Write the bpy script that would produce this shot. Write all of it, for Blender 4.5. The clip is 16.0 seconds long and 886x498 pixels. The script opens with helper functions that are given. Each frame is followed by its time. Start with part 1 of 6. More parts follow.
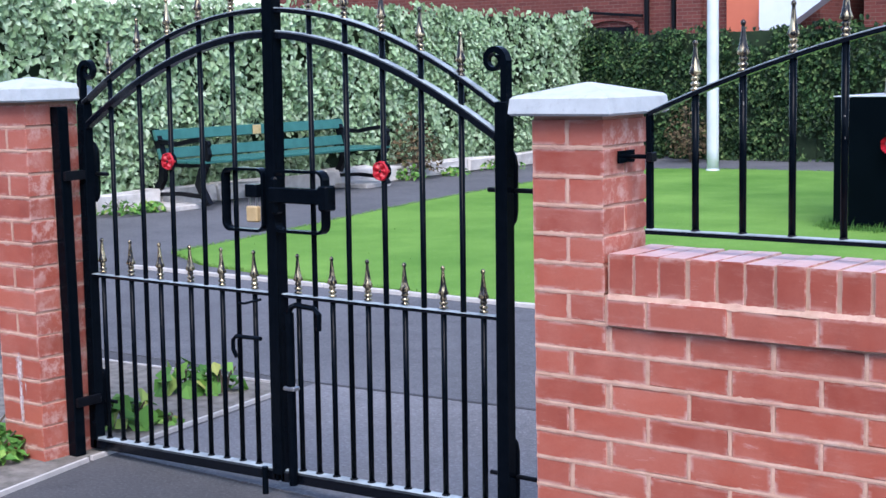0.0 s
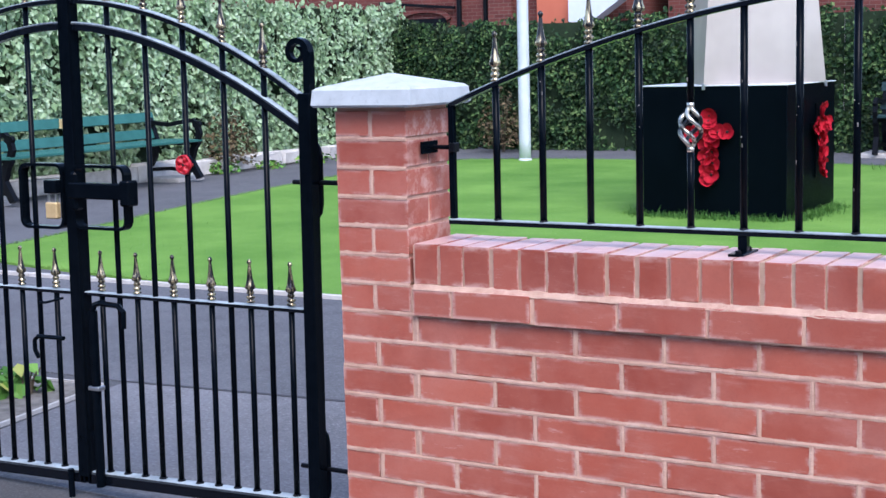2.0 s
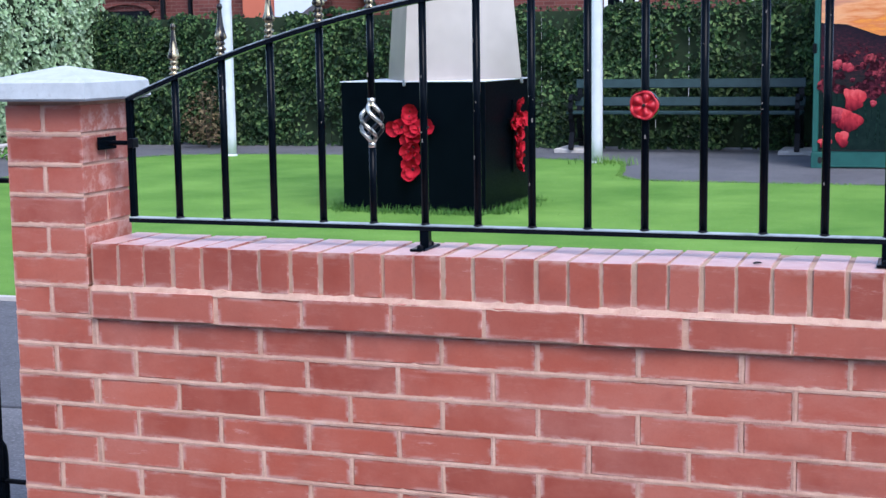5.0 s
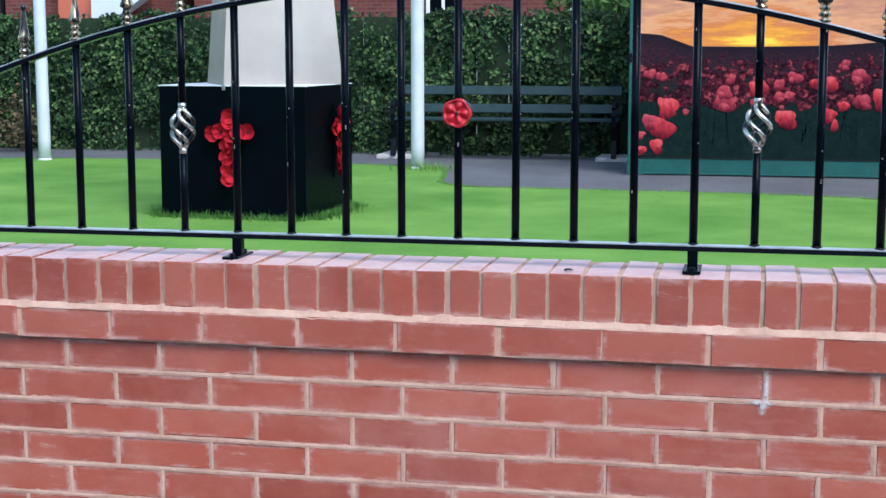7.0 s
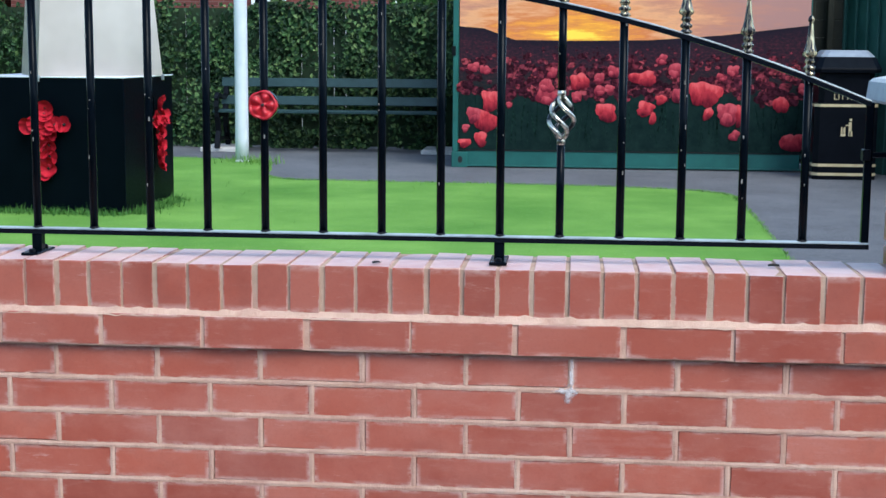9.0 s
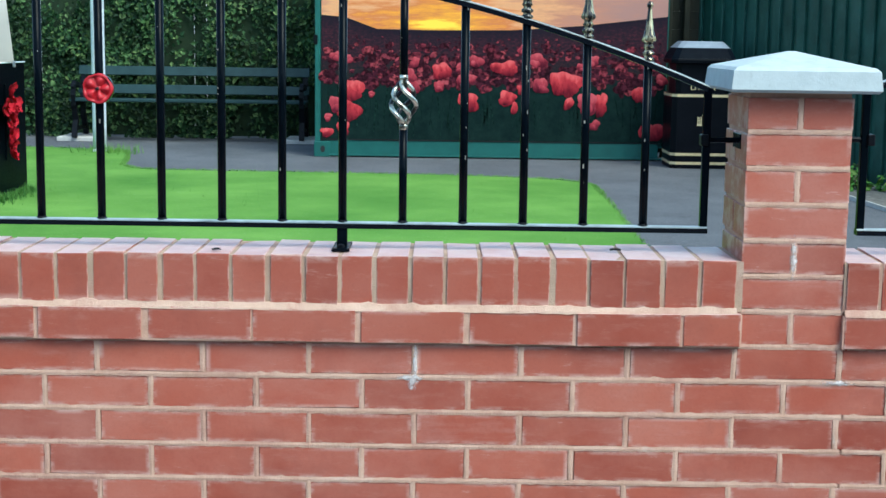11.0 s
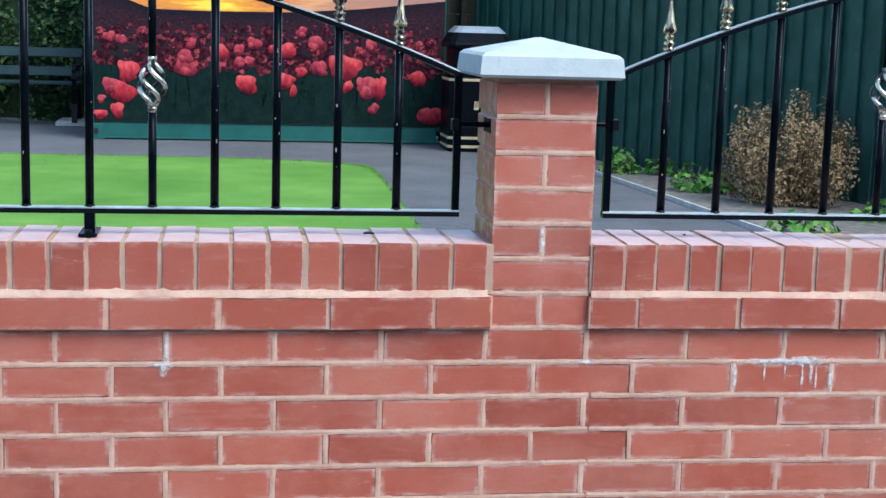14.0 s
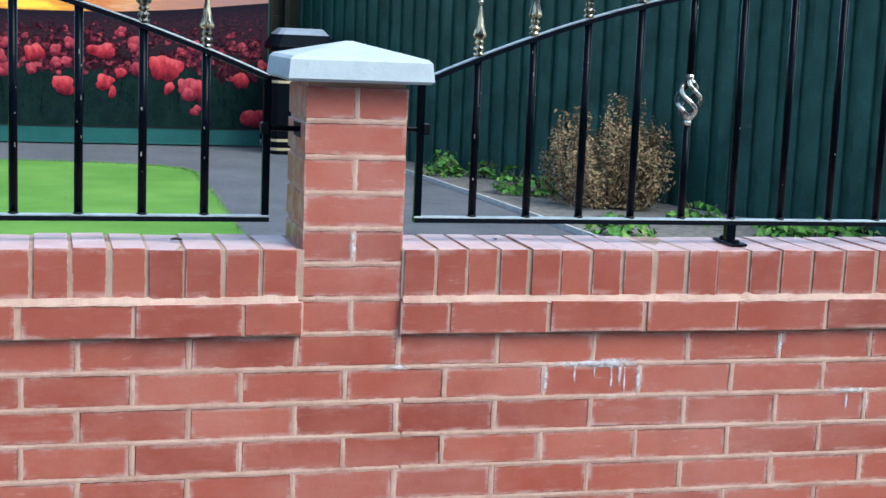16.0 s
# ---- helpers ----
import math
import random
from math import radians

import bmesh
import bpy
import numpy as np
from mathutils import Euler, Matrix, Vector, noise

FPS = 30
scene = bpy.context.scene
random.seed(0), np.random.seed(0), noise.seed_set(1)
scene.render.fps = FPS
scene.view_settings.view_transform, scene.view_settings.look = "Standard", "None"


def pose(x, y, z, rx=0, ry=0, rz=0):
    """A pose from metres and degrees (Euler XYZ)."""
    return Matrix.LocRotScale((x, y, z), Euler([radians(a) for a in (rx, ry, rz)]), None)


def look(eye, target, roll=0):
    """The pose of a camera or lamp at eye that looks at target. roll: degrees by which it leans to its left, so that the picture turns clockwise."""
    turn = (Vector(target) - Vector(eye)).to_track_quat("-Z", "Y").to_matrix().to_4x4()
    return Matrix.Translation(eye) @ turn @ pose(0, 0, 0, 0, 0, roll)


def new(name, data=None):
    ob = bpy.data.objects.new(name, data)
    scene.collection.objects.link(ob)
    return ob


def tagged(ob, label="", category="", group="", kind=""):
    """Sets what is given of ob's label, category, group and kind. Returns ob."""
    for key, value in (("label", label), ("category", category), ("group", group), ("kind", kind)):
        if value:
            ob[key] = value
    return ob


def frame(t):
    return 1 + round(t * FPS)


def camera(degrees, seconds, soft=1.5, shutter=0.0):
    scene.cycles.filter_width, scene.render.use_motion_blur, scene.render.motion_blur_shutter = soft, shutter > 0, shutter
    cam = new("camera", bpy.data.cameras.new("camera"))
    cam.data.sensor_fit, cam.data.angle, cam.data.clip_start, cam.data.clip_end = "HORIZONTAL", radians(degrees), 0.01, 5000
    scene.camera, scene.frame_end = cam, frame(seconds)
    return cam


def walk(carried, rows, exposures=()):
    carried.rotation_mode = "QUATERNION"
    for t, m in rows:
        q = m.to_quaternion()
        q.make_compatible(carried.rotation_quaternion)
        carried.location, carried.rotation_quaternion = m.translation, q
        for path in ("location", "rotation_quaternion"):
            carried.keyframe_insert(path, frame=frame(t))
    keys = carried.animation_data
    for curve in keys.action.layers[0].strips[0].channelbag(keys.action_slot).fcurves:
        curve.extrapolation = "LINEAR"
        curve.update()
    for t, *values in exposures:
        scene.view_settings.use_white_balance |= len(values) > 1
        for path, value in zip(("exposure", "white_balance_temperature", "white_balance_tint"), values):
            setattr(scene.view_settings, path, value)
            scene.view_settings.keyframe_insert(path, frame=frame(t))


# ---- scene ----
cam = camera(34.2, 16.0)
EXPOSURES = [(0, 1.2, 6000, 18), (4.5, 1.1, 5920, 17), (7.5, 1.07, 5900, 6), (9, 1.08, 5950, 3), (11.5, 1.15, 5920, -10), (12.5, 1.15, 5920, -4), (14, 1.17, 5900, 1), (16, 1.18, 5920, 0)]
PATH = [
    (0, (2.1, -3.119, 1.336), (0.887, -1.548, 1.088), -1.3),
    (0.5, (2.109, -3.112, 1.331), (0.955, -1.5, 1.073), -1.2),
    (1, (2.108, -3.101, 1.331), (1.008, -1.451, 1.067), -1.2),
    (1.5, (2.117, -3.091, 1.33), (1.064, -1.411, 1.067), -1.3),
    (2, (2.129, -3.097, 1.334), (1.124, -1.388, 1.069), -1.5),
    (2.5, (2.139, -3.095, 1.333), (1.188, -1.355, 1.07), -1.5),
    (3, (2.143, -3.084, 1.333), (1.261, -1.307, 1.071), -1.1),
    (3.5, (2.149, -3.075, 1.334), (1.331, -1.269, 1.07), -0.9),
    (4, (2.148, -3.075, 1.334), (1.386, -1.245, 1.067), -0.7),
    (4.5, (2.163, -3.051, 1.33), (1.458, -1.2, 1.056), -0.8),
    (7, (2.193, -3.006, 1.333), (1.783, -1.068, 1.059), 0.0),
    (7.5, (2.211, -3.006, 1.333), (1.85, -1.058, 1.061), 0.1),
    (8, (2.229, -2.996, 1.33), (1.933, -1.038, 1.054), 0.0),
    (8.5, (2.236, -2.99, 1.33), (2.001, -1.024, 1.046), 0.1),
    (9, (2.24, -2.986, 1.331), (2.062, -1.015, 1.048), 0.4),
    (11.5, (2.303, -2.953, 1.316), (2.35, -0.977, 1.017), 0.8),
    (12, (2.31, -2.956, 1.319), (2.406, -0.981, 1.015), 0.8),
    (12.5, (2.328, -2.966, 1.321), (2.488, -0.996, 1.014), 0.8),
    (13, (2.345, -2.962, 1.32), (2.561, -0.998, 1.01), 1.0),
    (13.5, (2.355, -2.964, 1.321), (2.611, -1.005, 1.013), 1.4),
    (14, (2.364, -2.956, 1.32), (2.663, -1.003, 1.009), 1.7),
    (14.5, (2.376, -2.949, 1.321), (2.732, -1.005, 1.013), 2.1),
    (15, (2.387, -2.941, 1.319), (2.812, -1.01, 1.016), 2.3),
    (15.5, (2.4, -2.94, 1.32), (2.883, -1.022, 1.02), 2.4),
    (16, (2.406, -2.938, 1.323), (2.937, -1.034, 1.024), 2.4),
]
walk(cam, [(t, look(eye, target, roll)) for t, eye, target, roll in PATH], EXPOSURES)

# ---- light ----
SUN_EL, SUN_AZ = 50.0, 140.0          # degrees; azimuth clockwise from +y
world = bpy.data.worlds.new("sky")
scene.world = world
world.use_nodes = True
wn = world.node_tree
sky = wn.nodes.new("ShaderNodeTexSky")
sky.sky_type = "NISHITA"
sky.sun_disc = False
sky.sun_elevation, sky.sun_rotation = radians(SUN_EL), radians(SUN_AZ)
sky.air_density, sky.dust_density = 1.0, 1.5
wn.links.new(sky.outputs[0], wn.nodes["Background"].inputs[0])
wn.nodes["Background"].inputs[1].default_value = 0.15
sun_data = bpy.data.lights.new("sun", "SUN")
sun_data.energy, sun_data.angle, sun_data.color = 1.4, radians(35), (1.0, 0.97, 0.93)
sun = new("sun", sun_data)
_e, _a = radians(SUN_EL), radians(SUN_AZ)
sun.matrix_world = look((0, 0, 0), (-math.sin(_a) * math.cos(_e), -math.cos(_a) * math.cos(_e), -math.sin(_e)))


# ---- materials ----
class Nodes:
    """A short way to write node materials."""

    def __init__(self, name, rough=0.6, metal=0.0, spec=0.5):
        self.mat = bpy.data.materials.new(name)
        self.mat.use_nodes = True
        self.t = self.mat.node_tree
        self.b = self.t.nodes["Principled BSDF"]
        self.b.inputs["Roughness"].default_value = rough
        self.b.inputs["Metallic"].default_value = metal
        self.b.inputs["Specular IOR Level"].default_value = spec

    def put(self, kind, **kw):
        n = self.t.nodes.new("ShaderNode" + kind)
        for k, v in kw.items():
            n.inputs[k].default_value = v
        return n

    def link(self, a, b):
        self.t.links.new(a, b)

    def coords(self, shift=False):
        c = self.put("TexCoord").outputs["Object"]
        if not shift:
            return c
        info = self.put("ObjectInfo")
        mul = self.put("VectorMath")
        mul.operation = "MULTIPLY_ADD"
        comb = self.put("CombineXYZ")
        for i, k in enumerate((37.0, 91.0, 53.0)):
            m = self.put("Math")
            m.operation = "MULTIPLY"
            m.inputs[1].default_value = k
            self.link(info.outputs["Random"], m.inputs[0])
            self.link(m.outputs[0], comb.inputs[i])
        mul.inputs[1].default_value = (1, 1, 1)
        self.link(c, mul.inputs[0])
        self.link(comb.outputs[0], mul.inputs[2])
        return mul.outputs[0]

    def noise(self, vec, scale, detail=4.0, rough=0.6, stretch=None):
        n = self.put("TexNoise", Scale=scale, Detail=detail, Roughness=rough)
        if stretch:
            mp = self.put("Mapping", Scale=stretch)
            self.link(vec, mp.inputs[0])
            vec = mp.outputs[0]
        self.link(vec, n.inputs["Vector"])
        return n.outputs["Fac"]

    def ramp(self, fac, stops):
        r = self.put("ValToRGB")
        el = r.color_ramp.elements
        while len(el) < len(stops):
            el.new(0.5)
        for e, (p, c) in zip(el, stops):
            e.position = p
            e.color = (*c, 1) if len(c) == 3 else c
        self.link(fac, r.inputs[0])
        return r.outputs[0]

    def mix(self, fac, a, b, mode="MIX"):
        m = self.put("Mix")
        m.data_type, m.blend_type = "RGBA", mode
        for val, sock in ((fac, m.inputs[0]), (a, m.inputs[6]), (b, m.inputs[7])):
            if isinstance(val, (int, float)):
                sock.default_value = val
            elif isinstance(val, tuple):
                sock.default_value = (*val, 1)
            else:
                self.link(val, sock)
        return m.outputs[2]

    def base(self, col):
        if isinstance(col, tuple):
            self.b.inputs["Base Color"].default_value = (*col, 1)
        else:
            self.link(col, self.b.inputs["Base Color"])

    def rough(self, fac, lo, hi):
        self.link(self.ramp(fac, [(0.3, (lo,) * 3), (0.7, (hi,) * 3)]), self.b.inputs["Roughness"])

    def bump(self, fac, dist, strength=0.6):
        n = self.put("Bump", Distance=dist, Strength=strength)
        self.link(fac, n.inputs["Height"])
        self.link(n.outputs[0], self.b.inputs["Normal"])


def g3(v):
    return (v, v, v)


def mat_brick(name="red_brick", tint=(1, 1, 1), gloss=(0.36, 0.54), relief=0.5, top_sheen=0.0, haze=0.5):
    m = Nodes(name, 0.5, 0, 0.6)
    c = m.coords(True)
    info = m.put("ObjectInfo").outputs["Random"]
    t = lambda r, g, b: (r * tint[0], g * tint[1], b * tint[2])
    col = m.ramp(info, [(0.0, t(0.29, 0.063, 0.046)), (0.14, t(0.33, 0.074, 0.052)), (0.35, t(0.375, 0.086, 0.060)), (0.7, t(0.41, 0.10, 0.070)), (1.0, t(0.45, 0.122, 0.086))])
    blotch = m.noise(c, 9.0, 3.0)
    col = m.mix(m.ramp(blotch, [(0.35, g3(0)), (0.75, g3(0.5))]), col, t(0.47, 0.15, 0.112))
    streak = m.noise(c, 15.0, 7.0, 0.78, (0.8, 1.0, 2.8))
    col = m.mix(m.ramp(streak, [(0.56, g3(0)), (0.78, g3(0.22))]), col, (0.60, 0.36, 0.31))
    smear = m.noise(c, 6.0, 5.0, 0.7, (0.7, 1.0, 3.4))
    col = m.mix(m.ramp(smear, [(0.58, g3(0)), (0.74, g3(0.28))]), col, (0.58, 0.33, 0.29))
    where = m.put("NewGeometry")
    veil = m.noise(where.outputs["Position"], 2.7, 6.0, 0.66, (0.8, 1.0, 1.3))
    col = m.mix(m.ramp(veil, [(0.44, g3(0)), (0.70, g3(haze))]), col, t(0.55, 0.27, 0.25))
    soot = m.noise(where.outputs["Position"], 4.3, 5.0, 0.6)
    col = m.mix(m.ramp(soot, [(0.54, g3(0)), (0.72, g3(0.35))]), col, t(0.20, 0.055, 0.045))
    if top_sheen:
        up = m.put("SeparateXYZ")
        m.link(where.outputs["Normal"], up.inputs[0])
        sheen_fac = m.mix(1.0, m.ramp(up.outputs[2], [(0.55, g3(0)), (0.9, g3(top_sheen))]), m.ramp(m.noise(where.outputs["Position"], 16.0, 4.0), [(0.25, g3(0.55)), (0.65, g3(1))]), "MULTIPLY")
        col = m.mix(sheen_fac, col, (0.68, 0.475, 0.455))      # the sky's sheen on the flat top, painted as a pale tone
    fleck = m.noise(c, 160.0, 2.0)
    col = m.mix(m.ramp(fleck, [(0.3, g3(0.12)), (0.48, g3(0))]), col, t(0.22, 0.05, 0.04))
    # mortar wiped over the arrises, and a few dry scrapes
    wipe = m.noise(c, 26.0, 5.0, 0.7, (0.45, 1.0, 1.0))
    box = m.put("SeparateXYZ")
    m.link(m.put("TexCoord").outputs["Generated"], box.inputs[0])
    for axis, reach in ((0, 0.055), (2, 0.16)):
        rim = m.ramp(box.outputs[axis], [(0.0, g3(0)), (0.005, g3(1)), (reach, g3(0)), (1 - reach, g3(0)), (0.995, g3(1)), (1.0, g3(0))])
        col = m.mix(m.mix(1.0, rim, m.ramp(wipe, [(0.45, g3(0)), (0.60, g3(0.85))]), "MULTIPLY"), col, (0.62, 0.41, 0.35))
    scrape = m.noise(c, 21.0, 6.0, 0.8, (0.5, 1.0, 2.6))
    some = m.mix(1.0, m.ramp(scrape, [(0.60, g3(0)), (0.69, g3(0.42))]), m.ramp(blotch, [(0.50, g3(0)), (0.62, g3(1))]), "MULTIPLY")
    col = m.mix(some, col, (0.68, 0.47, 0.42))
    m.base(col)
    m.rough(blotch, *gloss)
    m.bump(m.noise(c, 55.0, 5.0, 0.6), 0.0010, relief)
    return m.mat


def mat_rail():
    """Black gloss paint; the sky's highlight on upward faces is painted in as pale colour."""
    m = Nodes("black_rail_paint", 0.2, 0, 0.3)
    c = m.coords(True)
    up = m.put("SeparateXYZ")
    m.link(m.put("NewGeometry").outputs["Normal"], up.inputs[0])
    sky_sheen = m.mix(1.0, m.ramp(up.outputs[2], [(0.25, g3(0)), (0.70, g3(1))]), m.ramp(m.noise(c, 9.0, 5.0, 0.7), [(0.30, g3(0.45)), (0.60, g3(1))]), "MULTIPLY")
    m.base(m.mix(sky_sheen, (0.003, 0.0045, 0.008), (0.38, 0.45, 0.48)))
    m.rough(sky_sheen, 0.2, 0.5)
    return m.mat


def mat_mortar(name, lo, hi, bloom):
    m = Nodes(name, 0.9, 0, 0.2)
    c = m.coords()
    n = m.noise(c, 14.0, 5.0)
    col = m.ramp(n, [(0.3, lo), (0.7, hi)])
    stain = m.noise(c, 4.5, 7.0, 0.75, (1.0, 1.0, 0.7))
    col = m.mix(m.ramp(stain, [(0.50, g3(0)), (0.64, g3(0.72))]), col, (0.43, 0.225, 0.175))
    white = m.noise(c, 4.0, 6.0, 0.65)
    col = m.mix(m.ramp(white, [(0.60, g3(0)), (0.72, g3(bloom))]), col, (0.76, 0.67, 0.61))
    m.base(col)
    m.bump(m.noise(c, 240.0, 4.0), 0.002, 0.7)
    return m.mat


def mat_mottled(name, lo, hi, scale, rough=0.7, metal=0.0, spec=0.4, bump=0.001, fine=120.0, shift=True, dirt=None):
    m = Nodes(name, rough, metal, spec)
    c = m.coords(shift)
    n = m.noise(c, scale, 5.0)
    col = m.ramp(n, [(0.28, lo), (0.72, hi)])
    f = m.noise(c, fine, 4.0)
    if dirt:
        col = m.mix(m.ramp(m.noise(c, scale * 2.7, 6.0, 0.7), [(0.58, g3(0)), (0.74, g3(0.7))]), col, dirt)
    m.base(col)
    m.rough(f, max(0.05, rough - 0.08), min(1, rough + 0.08))
    if bump:
        m.bump(f, bump, 0.5)
    return m.mat


def mat_tarmac(name, lo, hi):
    """Rolled tarmac: broad wear, dark damp blotches and pale chippings."""
    m = Nodes(name, 0.85, 0, 0.3)
    c = m.coords()
    col = m.ramp(m.noise(c, 1.3, 6.0, 0.62), [(0.3, lo), (0.7, hi)])
    col = m.mix(m.ramp(m.noise(c, 5.0, 6.0, 0.7), [(0.54, g3(0)), (0.70, g3(0.55))]), col, tuple(v * 0.62 for v in lo))
    col = m.mix(m.ramp(m.noise(c, 0.55, 4.0, 0.6), [(0.52, g3(0)), (0.62, g3(0.35))]), col, tuple(v * 1.15 for v in hi))
    grit = m.noise(c, 85.0, 3.0, 0.7)
    col = m.mix(m.ramp(grit, [(0.54, g3(0)), (0.68, g3(0.55))]), col, tuple(v * 1.7 for v in hi))
    col = m.mix(m.ramp(grit, [(0.32, g3(0.5)), (0.44, g3(0))]), col, tuple(v * 0.5 for v in lo))
    m.base(col)
    m.bump(grit, 0.005, 0.6)
    return m.mat


def mat_leaf(name, stops, rough=0.6, clump=0.25, scale=1.7, pale=None):
    m = Nodes(name, rough, 0, 0.22)
    r = m.put("NewGeometry").outputs["Random Per Island"]
    col = m.ramp(r, stops)
    c = m.coords()
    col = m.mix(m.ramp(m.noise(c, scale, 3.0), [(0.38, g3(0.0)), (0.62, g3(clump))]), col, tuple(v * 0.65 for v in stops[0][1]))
    if pale:
        col = m.mix(m.ramp(m.noise(c, 0.9, 4.0, 0.6), [(0.40, g3(0)), (0.68, g3(0.75))]), col, pale)
    m.base(col)
    return m.mat


def mat_lime():
    """White salts washed out of the joints: dense at the heart, thinning out in flecks."""
    m = Nodes("lime_bloom", 0.9, 0, 0.1)
    tc = m.put("TexCoord")
    sep = m.put("SeparateXYZ")
    m.link(tc.outputs["Generated"], sep.inputs[0])
    flat = m.put("CombineXYZ")
    m.link(sep.outputs[0], flat.inputs[0])
    m.link(sep.outputs[2], flat.inputs[1])
    away = m.put("VectorMath")
    away.operation = "DISTANCE"
    away.inputs[1].default_value = (0.5, 0.5, 0)
    m.link(flat.outputs[0], away.inputs[0])
    n = m.noise(tc.outputs["Object"], 90.0, 5.0, 0.75)
    add = m.put("Math")
    add.operation = "SUBTRACT"
    m.link(n, add.inputs[0])
    m.link(away.outputs["Value"], add.inputs[1])
    m.link(m.ramp(add.outputs[0], [(0.06, g3(0)), (0.40, g3(0.70))]), m.b.inputs["Alpha"])
    m.base(m.ramp(n, [(0.3, (0.62, 0.52, 0.50)), (0.6, (0.78, 0.75, 0.75))]))
    return m.mat


LIME = mat_lime()
BRICK = mat_brick(tint=(1.01, 0.98, 0.85), haze=0.40)
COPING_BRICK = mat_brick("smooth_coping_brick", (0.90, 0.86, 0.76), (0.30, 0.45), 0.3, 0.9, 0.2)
MORTAR = mat_mortar("mortar", (0.50, 0.30, 0.215), (0.67, 0.44, 0.34), 0.55)
COPING_JOINT = mat_mortar("coping_joint", (0.38, 0.26, 0.185), (0.56, 0.40, 0.30), 0.3)
LEDGE = mat_mortar("ledge_mortar", (0.47, 0.305, 0.225), (0.62, 0.43, 0.335), 0.3)
CAP = mat_mottled("cast_stone", (0.42, 0.465, 0.48), (0.525, 0.575, 0.59), 22, 0.8, bump=0.0012, fine=180, dirt=(0.33, 0.35, 0.36))
BLACK = mat_mottled("black_gloss_paint", (0.001, 0.0024, 0.0045), (0.0025, 0.0045, 0.0075), 30, 0.16, 0, 0.06, 0.0003, 90)
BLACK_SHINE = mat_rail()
BLACK_DULL = mat_mottled("black_iron", (0.002, 0.003, 0.005), (0.006, 0.007, 0.010), 30, 0.4, 0, 0.12, 0.0006, 90)
SCUFF = mat_mottled("bare_scuffed_paint", (0.12, 0.11, 0.10), (0.34, 0.32, 0.29), 60, 0.6)
TARMAC_A = mat_tarmac("worn_tarmac", (0.054, 0.055, 0.058), (0.091, 0.092, 0.097))
TARMAC_C = mat_tarmac("pale_patch_tarmac", (0.124, 0.124, 0.129), (0.194, 0.195, 0.203))
TARMAC_B = mat_tarmac("dark_tarmac", (0.084, 0.087, 0.094), (0.132, 0.135, 0.145))
BITUMEN = mat_mottled("bitumen_seam", (0.03, 0.03, 0.033), (0.06, 0.06, 0.065), 9, 0.8)
SOIL = mat_mottled("garden_soil", (0.11, 0.104, 0.090), (0.27, 0.25, 0.22), 16, 0.95, 0, 0.2, 0.012, 60, False)
EDGE = mat_mottled("pale_edging", (0.42, 0.40, 0.37), (0.60, 0.58, 0.55), 12, 0.9)
KERB = mat_mottled("weathered_white_stone", (0.42, 0.40, 0.37), (0.68, 0.66, 0.63), 6, 0.9, bump=0.004, fine=40, dirt=(0.28, 0.27, 0.24))
TURF = mat_mottled("turf", (0.084, 0.205, 0.033), (0.180, 0.340, 0.068), 0.9, 0.95, 0, 0.1, 0.002, 90, False)
PAINT_BLUEBLACK = mat_mottled("dark_panel_paint", (0.0007, 0.0020, 0.0036), (0.0014, 0.0034, 0.0056), 3, 0.36, 0, 0.04, 0.0003, 60)
POLE_WHITE = mat_mottled("white_pole_paint", (0.54, 0.58, 0.64), (0.66, 0.70, 0.75), 4, 0.4)
TEAL = mat_mottled("teal_container_paint", (0.008, 0.078, 0.068), (0.016, 0.112, 0.096), 5, 0.45, 0, 0.5, 0.0006, 50, dirt=(0.03, 0.09, 0.075))
BENCH_TEAL = mat_mottled("green_bench_paint", (0.022, 0.115, 0.10), (0.040, 0.165, 0.145), 9, 0.45)
BENCH_DARK = mat_mottled("dark_green_bench_paint", (0.015, 0.038, 0.041), (0.026, 0.056, 0.060), 9, 0.45, 0, 0.3)
FENCE_GREEN = mat_mottled("dark_green_fence_stain", (0.009, 0.042, 0.034), (0.036, 0.102, 0.086), 3, 0.5, 0, 0.25, 0.001, 80, dirt=(0.050, 0.120, 0.102))
BIN_BLACK = mat_mottled("black_bin_plastic", (0.002, 0.003, 0.005), (0.004, 0.005, 0.008), 12, 0.4, 0, 0.07)
# the sky mirrored in the lid's upper facet, given as pale base colour
LID_TOP = mat_mottled("lid_sky_reflection", (0.20, 0.235, 0.28), (0.27, 0.31, 0.36), 12, 0.35, 0, 0.5)
LID = mat_mottled("glossy_lid_plastic", (0.003, 0.005, 0.009), (0.006, 0.009, 0.014), 12, 0.45, 0, 0.02, 0.0001, 60)
FLOWER_RED = mat_mottled("crimson_cloth_petal", (0.31, 0.005, 0.016), (0.49, 0.014, 0.031), 30, 0.75, 0, 0.15, 0.0006, 120)
DARK_TIMBER = mat_mottled("dark_olive_timber", (0.006, 0.008, 0.005), (0.018, 0.018, 0.010), 6, 0.85)
GOLD = mat_mottled("gold_print", (0.46, 0.36, 0.20), (0.60, 0.50, 0.30), 20, 0.5)
BRASS = mat_mottled("padlock_brass", (0.60, 0.42, 0.19), (0.76, 0.57, 0.30), 30, 0.4, 0.35)
STEEL_DULL = mat_mottled("zinc_fitting", (0.42, 0.43, 0.44), (0.60, 0.60, 0.60), 40, 0.4, 1.0)
TIMBER = mat_mottled("brown_timber", (0.07, 0.05, 0.03), (0.14, 0.10, 0.06), 6, 0.8)
PLASTIC_RED = mat_mottled("red_petal_plastic", (0.40, 0.008, 0.018), (0.56, 0.016, 0.028), 30, 0.45, 0, 0.5, 0.0006, 120)
